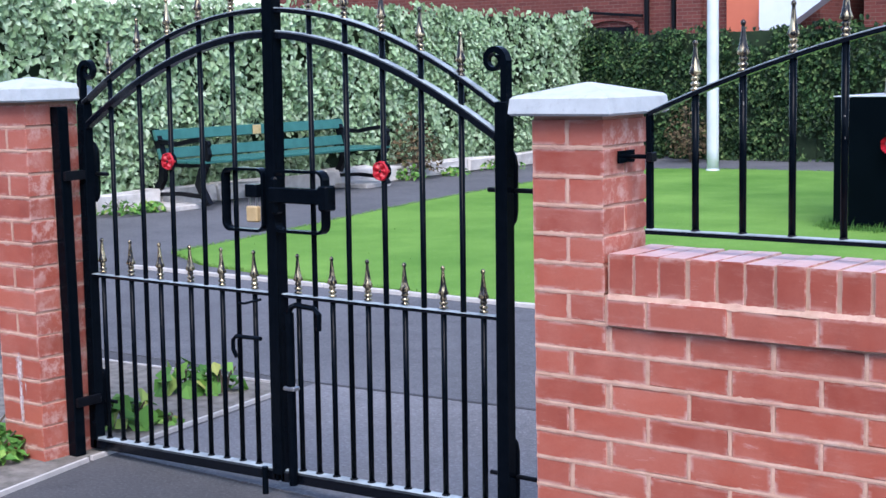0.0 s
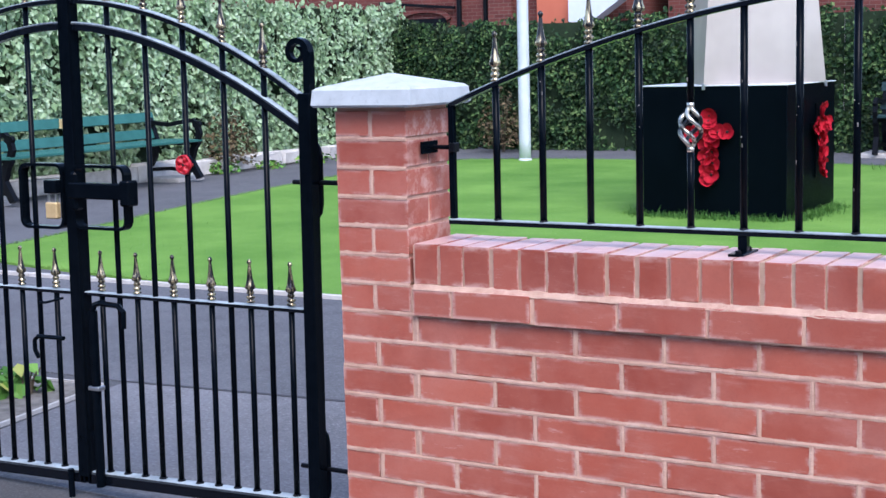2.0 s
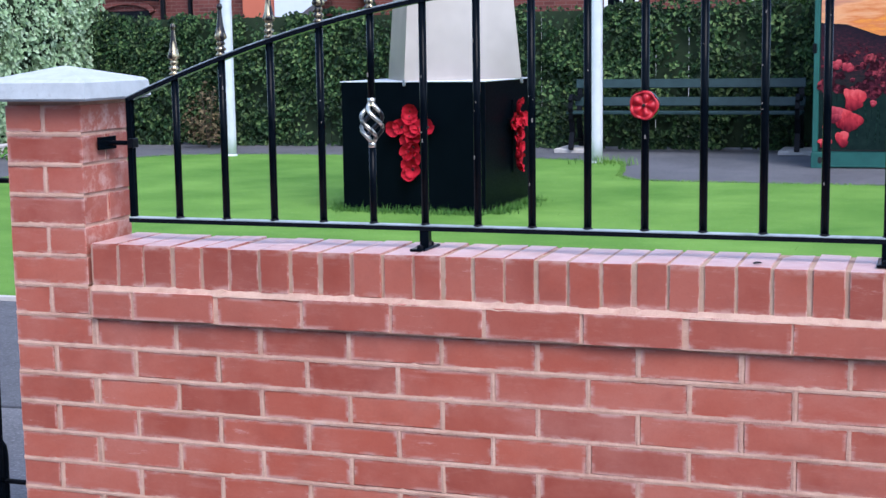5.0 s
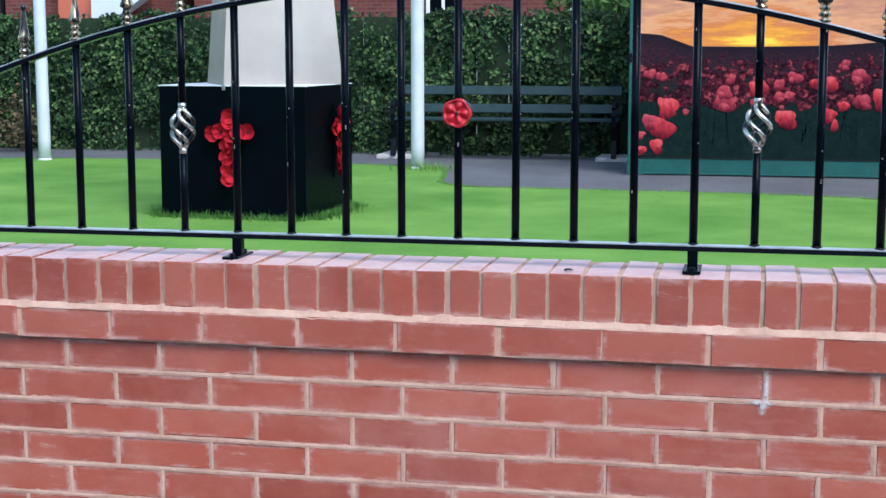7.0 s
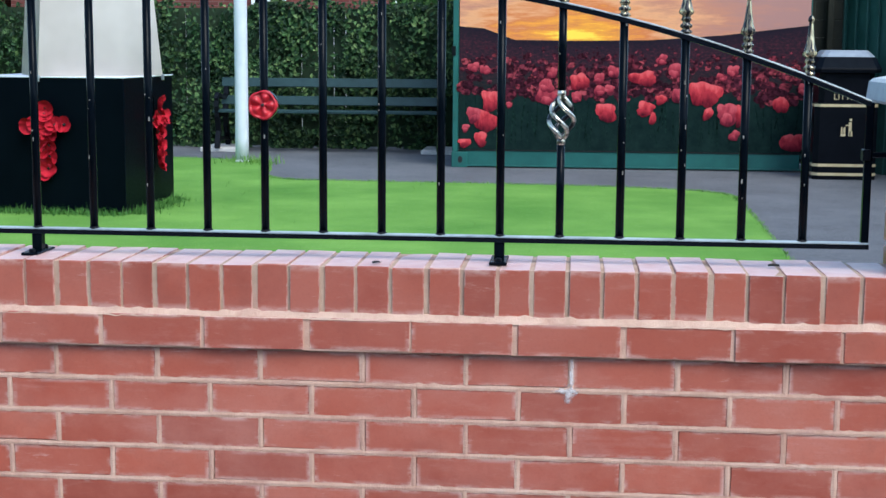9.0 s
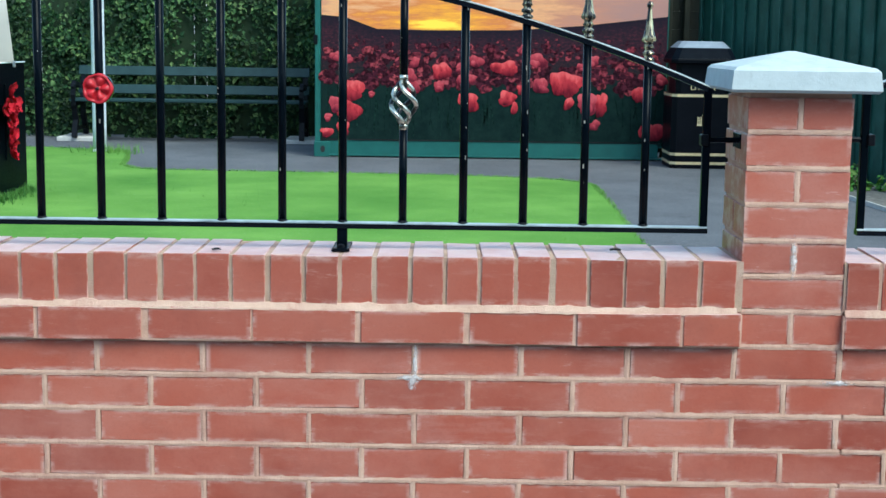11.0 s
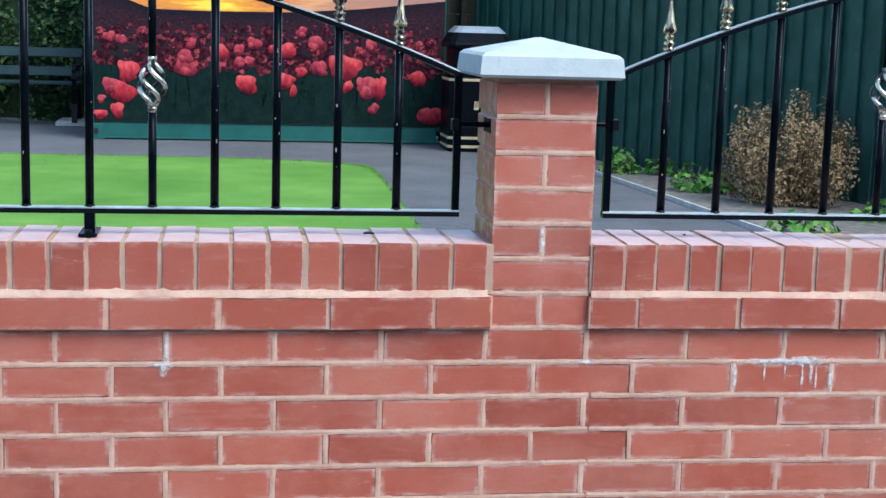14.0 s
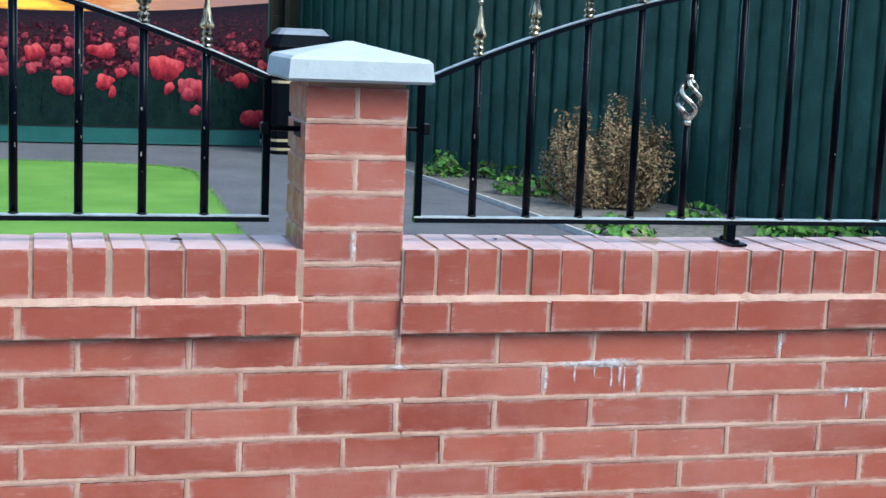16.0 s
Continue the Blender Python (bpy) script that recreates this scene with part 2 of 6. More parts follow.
BLACK_MATT = mat_mottled("black_flower_centre", (0.01, 0.01, 0.01), (0.02, 0.02, 0.02), 30, 0.8)
WHITE_UPVC = mat_mottled("white_frame", (0.70, 0.72, 0.74), (0.80, 0.81, 0.82), 5, 0.4)
ORANGE_RENDER = mat_mottled("orange_red_panel", (0.50, 0.135, 0.075), (0.56, 0.16, 0.09), 1.5, 0.8)
PALE_ROOF = mat_mottled("pale_blue_sheet", (0.60, 0.66, 0.74), (0.70, 0.75, 0.80), 2, 0.5)
SLATE = mat_mottled("roof_slate", (0.05, 0.05, 0.06), (0.10, 0.10, 0.11), 3, 0.7)
BARK = mat_mottled("bark", (0.06, 0.045, 0.03), (0.13, 0.10, 0.07), 14, 0.9, bump=0.006, fine=30)


def mat_gilt():
    """Black paint with rubbed gold on it."""
    m = Nodes("rubbed_gold", 0.25, 0.0, 0.5)
    c = m.coords(True)
    n = m.noise(c, 110.0, 3.0, 0.5, (1.0, 1.0, 0.10))
    f = m.ramp(n, [(0.48, g3(0)), (0.58, g3(1))])
    m.base(m.mix(f, (0.010, 0.009, 0.008), (0.58, 0.48, 0.29)))
    m.link(f, m.b.inputs["Metallic"])
    return m.mat


def mat_silver_gilt():
    m = Nodes("brushed_silver_gold", 0.30, 1.0, 0.5)
    c = m.coords(True)
    silver = m.ramp(m.noise(c, 45.0, 3.0), [(0.40, (0.16, 0.15, 0.12)), (0.52, (0.84, 0.81, 0.68))])
    sep = m.put("SeparateXYZ")           # wires behind the axis are coloured black for the shade they stand in
    m.link(m.put("TexCoord").outputs["Object"], sep.inputs[0])
    deep = m.put("Math")
    deep.operation = "MULTIPLY_ADD"
    deep.inputs[1].default_value, deep.inputs[2].default_value = 60.0, 0.5
    m.link(sep.outputs[1], deep.inputs[0])
    fac = m.ramp(deep.outputs[0], [(0.25, g3(0)), (0.45, g3(1))])
    m.base(m.mix(fac, silver, (0.004, 0.005, 0.007)))
    m.link(m.ramp(fac, [(0.0, g3(1)), (1.0, g3(0))]), m.b.inputs["Metallic"])
    return m.mat


def mat_brushed_steel():
    m = Nodes("brushed_stainless_steel", 0.42, 1.0, 0.5)
    c = m.coords()
    n = m.noise(c, 60.0, 6.0, 0.7, (6, 6, 0.25))
    broad = m.noise(c, 1.6, 3.0)
    m.base(m.mix(m.ramp(broad, [(0.3, g3(0)), (0.7, g3(1))]), (0.50, 0.425, 0.365), (0.66, 0.575, 0.50)))
    m.rough(n, 0.34, 0.50)
    m.bump(n, 0.0006, 0.4)
    return m.mat


def mat_house_brick():
    m = Nodes("old_house_brick", 0.85, 0, 0.2)
    tc = m.put("TexCoord").outputs["Object"]
    sep = m.put("SeparateXYZ")
    m.link(tc, sep.inputs[0])
    add = m.put("Math")
    m.link(sep.outputs[0], add.inputs[0])
    m.link(sep.outputs[1], add.inputs[1])
    comb = m.put("CombineXYZ")
    m.link(add.outputs[0], comb.inputs[0])
    m.link(sep.outputs[2], comb.inputs[1])
    b = m.put("TexBrick", Scale=1.0)
    b.inputs["Color1"].default_value = (0.105, 0.032, 0.027, 1)
    b.inputs["Color2"].default_value = (0.16, 0.050, 0.040, 1)
    b.inputs["Mortar"].default_value = (0.17, 0.11, 0.095, 1)
    b.inputs["Mortar Size"].default_value = 0.006
    b.inputs["Brick Width"].default_value = 0.225
    b.inputs["Row Height"].default_value = 0.075
    m.link(comb.outputs[0], b.inputs["Vector"])
    m.base(m.mix(m.ramp(m.noise(tc, 0.8, 5.0), [(0.35, g3(0)), (0.7, g3(0.5))]), b.outputs[0], (0.14, 0.045, 0.038)))
    return m.mat


def mat_mural():
    """The printed sunset over a dark field, across a panel 3.68 m wide; local x and z in metres from its lower left corner."""
    m = Nodes("printed_sunset_mural", 0.6, 0, 0.03)
    tc = m.put("TexCoord").outputs["Object"]
    sep = m.put("SeparateXYZ")
    m.link(tc, sep.inputs[0])

    def math_(op, a, b):
        n = m.put("Math")
        n.operation = op
        for v, s in ((a, n.inputs[0]), (b, n.inputs[1])):
            if isinstance(v, (int, float)):
                s.default_value = v
            else:
                m.link(v, s)
        return n.outputs[0]

    x, z = sep.outputs[0], sep.outputs[2]
    # sky: glow round the sun, streaked cloud, paler above
    dx = math_("MULTIPLY", math_("SUBTRACT", x, 1.20), 0.40)
    dz = math_("SUBTRACT", z, 1.22)
    d = math_("SQRT", math_("ADD", math_("MULTIPLY", dx, dx), math_("MULTIPLY", dz, dz)), 0)
    cloud = m.noise(tc, 2.2, 6.0, 0.65, (0.8, 1, 5.0))
    dd = math_("ADD", d, math_("MULTIPLY", math_("SUBTRACT", cloud, 0.5), 0.95))
    skyc = m.ramp(dd, [(0.0, (0.95, 0.66, 0.08)), (0.10, (0.85, 0.36, 0.05)), (0.26, (0.62, 0.20, 0.07)), (0.42, (0.74, 0.36, 0.18)), (0.60, (0.52, 0.23, 0.15)), (0.9, (0.40, 0.21, 0.18))])
    # field: dark green and brown near, dusky red far off
    fn = m.noise(tc, 7.0, 6.0, 0.7)
    near = m.ramp(fn, [(0.3, (0.004, 0.011, 0.011)), (0.7, (0.012, 0.028, 0.024))])
    far = m.ramp(m.noise(tc, 26.0, 4.0, 0.7, (1, 1, 1.8)), [(0.42, (0.020, 0.014, 0.021)), (0.60, (0.052, 0.017, 0.026)), (0.76, (0.13, 0.028, 0.042))])
    field = m.mix(m.ramp(z, [(0.55, g3(0)), (0.92, g3(1))]), near, far)
    # the skyline: a hill at the one end, a rise towards the other
    hill = m.ramp(math_("DIVIDE", x, 3.68), [(0.0, g3(0.655)), (0.07, g3(0.645)), (0.16, g3(0.585)), (0.33, g3(0.582)), (0.55, g3(0.588)), (0.75, g3(0.615)), (1.0, g3(0.67))])
    hillz = math_("MULTIPLY", hill, 2.0)
    above = math_("GREATER_THAN", z, hillz)
    dusk = m.ramp(math_("SUBTRACT", hillz, z), [(0.0, g3(0.9)), (0.16, g3(0.0))])
    field = m.mix(dusk, field, (0.013, 0.012, 0.020))
    m.base(m.mix(above, field, skyc))
    return m.mat


GILT, CAGE, STEEL, HOUSE_BRICK, MURAL = mat_gilt(), mat_silver_gilt(), mat_brushed_steel(), mat_house_brick(), mat_mural()
IVY = mat_leaf("pale_ivy_leaf", [(0.0, (0.18, 0.285, 0.135)), (0.25, (0.27, 0.405, 0.215)), (0.6, (0.35, 0.49, 0.295)), (0.85, (0.42, 0.55, 0.36)), (1.0, (0.50, 0.61, 0.43))], clump=0.42, scale=4.2)
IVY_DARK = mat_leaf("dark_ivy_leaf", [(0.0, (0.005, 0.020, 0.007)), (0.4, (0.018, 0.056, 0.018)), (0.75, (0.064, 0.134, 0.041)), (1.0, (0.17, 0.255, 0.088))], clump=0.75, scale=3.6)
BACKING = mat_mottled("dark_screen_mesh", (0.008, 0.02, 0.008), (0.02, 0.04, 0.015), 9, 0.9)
BLADE = mat_leaf("grass_blade", [(0.0, (0.105, 0.240, 0.040)), (0.5, (0.124, 0.268, 0.046)), (0.85, (0.142, 0.295, 0.052)), (1.0, (0.156, 0.30, 0.058))], clump=0.38, scale=0.7, pale=(0.19, 0.343, 0.076))
TUFT = mat_leaf("tall_grass_blade", [(0.0, (0.035, 0.11, 0.02)), (0.6, (0.07, 0.18, 0.032)), (1.0, (0.11, 0.24, 0.045))])
SHRUB = mat_leaf("withered_shrub_leaf", [(0.0, (0.22, 0.14, 0.07)), (0.4, (0.34, 0.225, 0.12)), (0.8, (0.45, 0.315, 0.175)), (1.0, (0.20, 0.23, 0.09))], clump=0.5, scale=6.0)
SHRUB_DARK = mat_leaf("dull_brown_leaf", [(0.0, (0.05, 0.036, 0.018)), (0.5, (0.11, 0.080, 0.040)), (0.85, (0.17, 0.125, 0.065)), (1.0, (0.13, 0.145, 0.06))])
PLANT = mat_leaf("bright_green_leaf", [(0.0, (0.05, 0.14, 0.025)), (0.5, (0.10, 0.26, 0.045)), (0.9, (0.18, 0.36, 0.07)), (1.0, (0.42, 0.40, 0.12))])
TREE_LEAF = mat_leaf("tree_leaf", [(0.0, (0.025, 0.07, 0.015)), (0.6, (0.06, 0.14, 0.03)), (1.0, (0.11, 0.20, 0.05))])


# ---- builders ----
def mesh_of(bm, name):
    me = bpy.data.meshes.new(name)
    bm.normal_update()
    bm.to_mesh(me)
    bm.free()
    return me


def part(name, bm, material, parent, label="", smooth=False):
    """Links a bmesh as one mesh object under a thing or a part."""
    me = mesh_of(bm, name)
    me.materials.append(material)
    if smooth:
        for p in me.polygons:
            p.use_smooth = True
    ob = new(name, me)
    if parent is not None:
        ob.parent = parent
    return tagged(ob, label)


def piece(name, me, parent, m):
    ob = new(name, me)
    ob.parent = parent
    ob.matrix_local = m
    return ob


def thing(name, m, label, category, group="", kind=""):
    ob = new(name)
    ob.matrix_basis = m
    ob.empty_display_size = 0.05
    return tagged(ob, label, category, group, kind)


def box(bm, x0, x1, y0, y1, z0, z1, c=0.0):
    """A box, with chamfered edges where c is given."""
    if c <= 0:
        vs = [bm.verts.new((x, y, z)) for x in (x0, x1) for y in (y0, y1) for z in (z0, z1)]
        for f in ((0, 1, 3, 2), (4, 6, 7, 5), (0, 4, 5, 1), (2, 3, 7, 6), (0, 2, 6, 4), (1, 5, 7, 3)):
            bm.faces.new([vs[i] for i in f])
        return
    v = {}
    ends = ((x0, x1), (y0, y1), (z0, z1))
    for a in (0, 1):
        for b in (0, 1):
            for d in (0, 1):
                k = (a, b, d)
                for ax in range(3):
                    co = [ends[i][k[i]] + (0 if i == ax else (c if k[i] == 0 else -c)) for i in range(3)]
                    v[k, ax] = bm.verts.new(co)
    made = []
    for ax in range(3):
        o1, o2 = (ax + 1) % 3, (ax + 2) % 3
        for s in (0, 1):
            ks = []
            for p, q in ((0, 0), (1, 0), (1, 1), (0, 1)):
                k = [0, 0, 0]
                k[ax], k[o1], k[o2] = s, p, q
                ks.append(v[tuple(k), ax])
            made.append(bm.faces.new(ks))
        for p in (0, 1):
            for q in (0, 1):
                k0, k1 = [0, 0, 0], [0, 0, 0]
                k0[o1], k0[o2], k1[o1], k1[o2] = p, q, p, q
                k0[ax], k1[ax] = 0, 1
                made.append(bm.faces.new([v[tuple(k0), o1], v[tuple(k1), o1], v[tuple(k1), o2], v[tuple(k0), o2]]))
    for a in (0, 1):
        for b in (0, 1):
            for d in (0, 1):
                made.append(bm.faces.new([v[(a, b, d), i] for i in range(3)]))
    bmesh.ops.recalc_face_normals(bm, faces=made)


def lathe(bm, profile, seg=14, at=(0, 0, 0)):
    rings = []
    for r, z in profile:
        rings.append([bm.verts.new((at[0] + r * math.cos(2 * math.pi * i / seg), at[1] + r * math.sin(2 * math.pi * i / seg), at[2] + z)) for i in range(seg)])
    for a, b in zip(rings, rings[1:]):
        for i in range(seg):
            bm.faces.new((a[i], a[(i + 1) % seg], b[(i + 1) % seg], b[i]))
    bm.faces.new(rings[0][::-1])
    bm.faces.new(rings[-1])


ROUND_TOP = ((-1, -1), (0.5, -1), (0.82, -0.9), (1, -0.62), (1, 0.62), (0.82, 0.9), (0.5, 1), (-1, 1))


def sweep(bm, pts, w, h, up=(0, 1, 0), seg=0, taper=None, profile=((-1, -1), (1, -1), (1, 1), (-1, 1))):
    """A bar along pts: rectangular (w across, h along up) or, with seg, round of radius w."""
    pts = [Vector(p) for p in pts]
    up = Vector(up)
    rings = []
    for i, p in enumerate(pts):
        t = (pts[min(i + 1, len(pts) - 1)] - pts[max(i - 1, 0)]).normalized()
        u = (up - t * up.dot(t)).normalized()
        s = t.cross(u)
        k = taper(i / (len(pts) - 1)) if taper else 1.0
        if seg:
            ring = [p + (s * math.cos(2 * math.pi * j / seg) + u * math.sin(2 * math.pi * j / seg)) * w * k for j in range(seg)]
        else:
            ring = [p + s * (a * w / 2 * k) + u * (b * h / 2 * k) for a, b in profile]
        rings.append([bm.verts.new(q) for q in ring])
    n = len(rings[0])
    made = []
    for a, b in zip(rings, rings[1:]):
        for j in range(n):
            made.append(bm.faces.new((a[j], a[(j + 1) % n], b[(j + 1) % n], b[j])))
    made.append(bm.faces.new(rings[0][::-1]))
    made.append(bm.faces.new(rings[-1]))
    bmesh.ops.recalc_face_normals(bm, faces=made)


def bm_box(*a, **k):
    bm = bmesh.new()
    box(bm, *a, **k)
    return bm


def bm_sweep(*a, **k):
    bm = bmesh.new()
    sweep(bm, *a, **k)
    return bm


def bm_lathe(*a, **k):
    bm = bmesh.new()
    lathe(bm, *a, **k)
    return bm


def raw_mesh(name, verts, faces, material):
    me = bpy.data.meshes.new(name)
    me.from_pydata(verts.tolist() if hasattr(verts, "tolist") else verts, [], faces.tolist() if hasattr(faces, "tolist") else faces)
    me.materials.append(material)
    return me


def leaves(name, rng, centres, normals, size, material, spread=0.8, aspect=0.7):
    """Many small folded leaves: centres and rough facing, joined into one mesh."""
    n = len(centres)
    nor = normals + rng.normal(0, spread, (n, 3))
    nor /= np.linalg.norm(nor, axis=1)[:, None]
    t = rng.normal(0, 1, (n, 3)) + np.array([0, 0, -0.8])
    t -= nor * (t * nor).sum(1)[:, None]
    t /= np.linalg.norm(t, axis=1)[:, None]
    s = np.cross(nor, t)
    size = np.asarray(size).reshape(-1, 1) * np.ones((n, 1))
    base, tip = centres - t * size * 0.5, centres + t * size * 0.5
    mid = centres - t * size * 0.12
    left, right = mid + s * size * aspect * 0.5 + nor * size * 0.14, mid - s * size * aspect * 0.5 + nor * size * 0.14
    v = np.stack([base, left, tip, right], 1).reshape(-1, 3)
    i = np.arange(n)[:, None] * 4
    f = np.concatenate([i + [0, 1, 2], i + [0, 2, 3]], 1).reshape(-1, 3)
    return raw_mesh(name, v, f, material)


def blades(name, rng, base, height, width, material, lean=0.45):
    n = len(base)
    a = rng.uniform(0, 2 * math.pi, n)
    h = np.asarray(height) * rng.uniform(0.6, 1.25, n)
    side = np.stack([np.cos(a), np.sin(a), 0 * a], 1) * width / 2
    off = np.stack([-np.sin(a), np.cos(a), 0 * a], 1) * (rng.normal(0, lean, n) * h)[:, None]
    tip = base + off + np.stack([0 * h, 0 * h, h], 1)
    v = np.stack([base - side, base + side, tip], 1).reshape(-1, 3)
    return raw_mesh(name, v, np.arange(3 * n).reshape(-1, 3), material)


def inside(poly, pts):
    x, y = pts[:, 0], pts[:, 1]
    hit = np.zeros(len(pts), bool)
    for (x0, y0), (x1, y1) in zip(poly, poly[1:] + poly[:1]):
        cross = ((y0 > y) != (y1 > y)) & (x < (x1 - x0) * (y - y0) / ((y1 - y0) or 1e-9) + x0)
        hit ^= cross
    return hit


def sheet(name, poly, z0, z1, material, parent=None):
    """A flat slab over a plan outline."""
    bm = bmesh.new()
    lo = [bm.verts.new((x, y, z0)) for x, y in poly]
    hi = [bm.verts.new((x, y, z1)) for x, y in poly]
    bm.faces.new(hi)
    n = len(poly)
    for i in range(n):
        bm.faces.new((lo[i], lo[(i + 1) % n], hi[(i + 1) % n], hi[i]))
    bmesh.ops.recalc_face_normals(bm, faces=bm.faces[:])
    bmesh.ops.triangulate(bm, faces=[f for f in bm.faces if len(f.verts) > 4])
    return part(name, bm, material, parent)


def rounded(poly, rounds=2):
    """Chaikin's corner cutting on a closed outline."""
    for _ in range(rounds):
        out = []
        for (x0, y0), (x1, y1) in zip(poly, poly[1:] + poly[:1]):
            out += [(0.75 * x0 + 0.25 * x1, 0.75 * y0 + 0.25 * y1), (0.25 * x0 + 0.75 * x1, 0.25 * y0 + 0.75 * y1)]
        poly = out
    return poly


# ---- ground ----
ground = tagged(sheet("ground", [(-300, -300), (300, -300), (300, 300), (-300, 300)], -0.05, 0.0, TARMAC_A), "worn grey tarmac ground", "ground", kind="structure")
path = tagged(sheet("path", [(-8.7, 1.37), (-2.07, 1.37), (-1.0, 1.46), (5.82, 1.47), (5.86, 15.2), (-8.9, 15.2)], -0.04, 0.005, TARMAC_B), "dark grey tarmac garden path", "path", kind="structure")
patch = tagged(sheet("path_patch", [(-1.88, 0.12), (5.7, 0.12), (5.8, 1.46), (-1.0, 1.45), (-2.07, 1.36)], -0.03, 0.004, TARMAC_C), "paler worn tarmac patch inside the gate", "path", kind="structure")
seam = tagged(sheet("path_seam", [(-2.07, 1.355), (-1.0, 1.445), (5.8, 1.455), (5.8, 1.477), (-1.0, 1.467), (-2.07, 1.377)], -0.02, 0.0065, BITUMEN), "dark bitumen seam across the path", "path", kind="structure")
LAWN = rounded([(-5.95, 3.47), (3.52, 3.47), (3.66, 9.1), (3.62, 10.1), (2.4, 10.5), (0.3, 10.58), (-0.75, 10.6), (-0.95, 12.0), (-1.25, 13.1),
                (-6.5, 13.4), (-7.35, 12.2), (-7.15, 10.2), (-6.85, 8.0), (-6.2, 5.2)], 2)
lawn = tagged(sheet("lawn", LAWN, 0.0, 0.022, TURF), "bright green mown lawn", "lawn", kind="structure")
rng = np.random.default_rng(4)
pts = np.stack([rng.uniform(-7.4, 3.8, 360000), rng.uniform(3.4, 13.5, 360000)], 1)
pts = pts[inside(LAWN, pts)]
base = np.concatenate([pts, np.full((len(pts), 1), 0.02)], 1)
tagged(new("grass", blades("grass", rng, base, 0.0035, 0.012, BLADE, 5.0)), "short bright green grass of the lawn", "grass", kind="stuff")
pts = np.stack([rng.uniform(-7.4, 3.8, 900), rng.uniform(3.4, 13.5, 900)], 1)
pts = pts[inside(LAWN, pts)]
k = rng.integers(0, len(LAWN), 9000)
rim = np.array(LAWN)[k] + (np.roll(np.array(LAWN), -1, axis=0)[k] - np.array(LAWN)[k]) * rng.uniform(0, 1, (9000, 1)) + rng.normal(0, 0.015, (9000, 2))
pts = np.concatenate([pts, rim])
tips = np.concatenate([pts, np.full((len(pts), 1), 0.016)], 1)
tagged(new("grass_tips", blades("grass_tips", rng, tips, 0.026, 0.006, BLADE, 0.8)), "longer soft blades standing in the lawn", "grass", kind="stuff")
edging = thing("lawn_edging", pose(0, 0, 0), "thin pale concrete edging along the lawn", "edging", kind="structure")
x = -5.7
while x < 3.3:
    part("edging_strip", bm_box(x, x + 0.89, 3.43, 3.462, -0.02, 0.03, c=0.004), EDGE, edging)
    x += 0.9


# ---- boundary wall, piers and railings ----
H = 0.8625                       # top of the coping
J = 0.01
_brick_meshes = {}


def brick_mesh(sx, sy, sz, variant, mat):
    key = (round(sx, 3), round(sy, 3), round(sz, 3), variant, mat.name)
    if key not in _brick_meshes:
        r = random.Random(int(sx * 9000 + sy * 700 + sz * 30) + 17 * variant)
        bm = bmesh.new()
        box(bm, -sx / 2, sx / 2, -sy / 2, sy / 2, -sz / 2, sz / 2, c=0.0011)
        for v in bm.verts:
            v.co += Vector((r.uniform(-1, 1), r.uniform(-1, 1), r.uniform(-1, 1))) * 0.0009
        me = mesh_of(bm, "brick")
        me.materials.append(mat)
        _brick_meshes[key] = me
    return _brick_meshes[key]


_rb = random.Random(11)


def lay(parent, x0, x1, y0, y1, z0, z1, loose=0.0012, mat=None):
    m = Matrix.Translation(((x0 + x1) / 2 + _rb.uniform(-1, 1) * loose, (y0 + y1) / 2 + _rb.uniform(-1, 1) * (0.0024 if mat else 0.0006), (z0 + z1) / 2 + _rb.uniform(-1, 1) * loose * 0.7))
    m = m @ pose(0, 0, 0, _rb.uniform(-0.2, 0.2), _rb.uniform(-0.4, 0.4), _rb.uniform(-0.2, 0.2))
    return piece("brick", brick_mesh(x1 - x0, y1 - y0, z1 - z0, _rb.randrange(4), mat or BRICK), parent, m)


def course_top(r):
    """Top of course r; 0 is the oversailing course below the coping, 1 the first below that."""
    return H - 0.1125 - 0.075 * r


def ribbon(bm, a, b, width, r, y=-0.0024):
    """A line of pointing on the wall's face, from a to b in x and z, ragged along both edges."""
    a, b = Vector(a), Vector(b)
    n = max(2, int((b - a).length / 0.011))
    d = (b - a) / n
    s = Vector((-d.y, d.x)).normalized()
    last = None
    for i in range(n + 1):
        p = a + d * i
        u, v = width / 2 + r.uniform(-0.0009, 0.0010) + (0.0025 if r.random() < 0.03 else 0), width / 2 + r.uniform(-0.0009, 0.0010)
        q0, q1 = p + s * u, p - s * v
        cur = [bm.verts.new((q0.x, y + 0.0012, q0.y)), bm.verts.new((p.x, y + 0.0004, p.y)), bm.verts.new((q1.x, y + 0.0012, q1.y))]
        if last:
            for k in (0, 1):
                f = bm.faces.new((last[k], cur[k], cur[k + 1], last[k + 1]))
                f.normal_update()
                if f.normal.y > 0:
                    f.normal_flip()
        last = cur


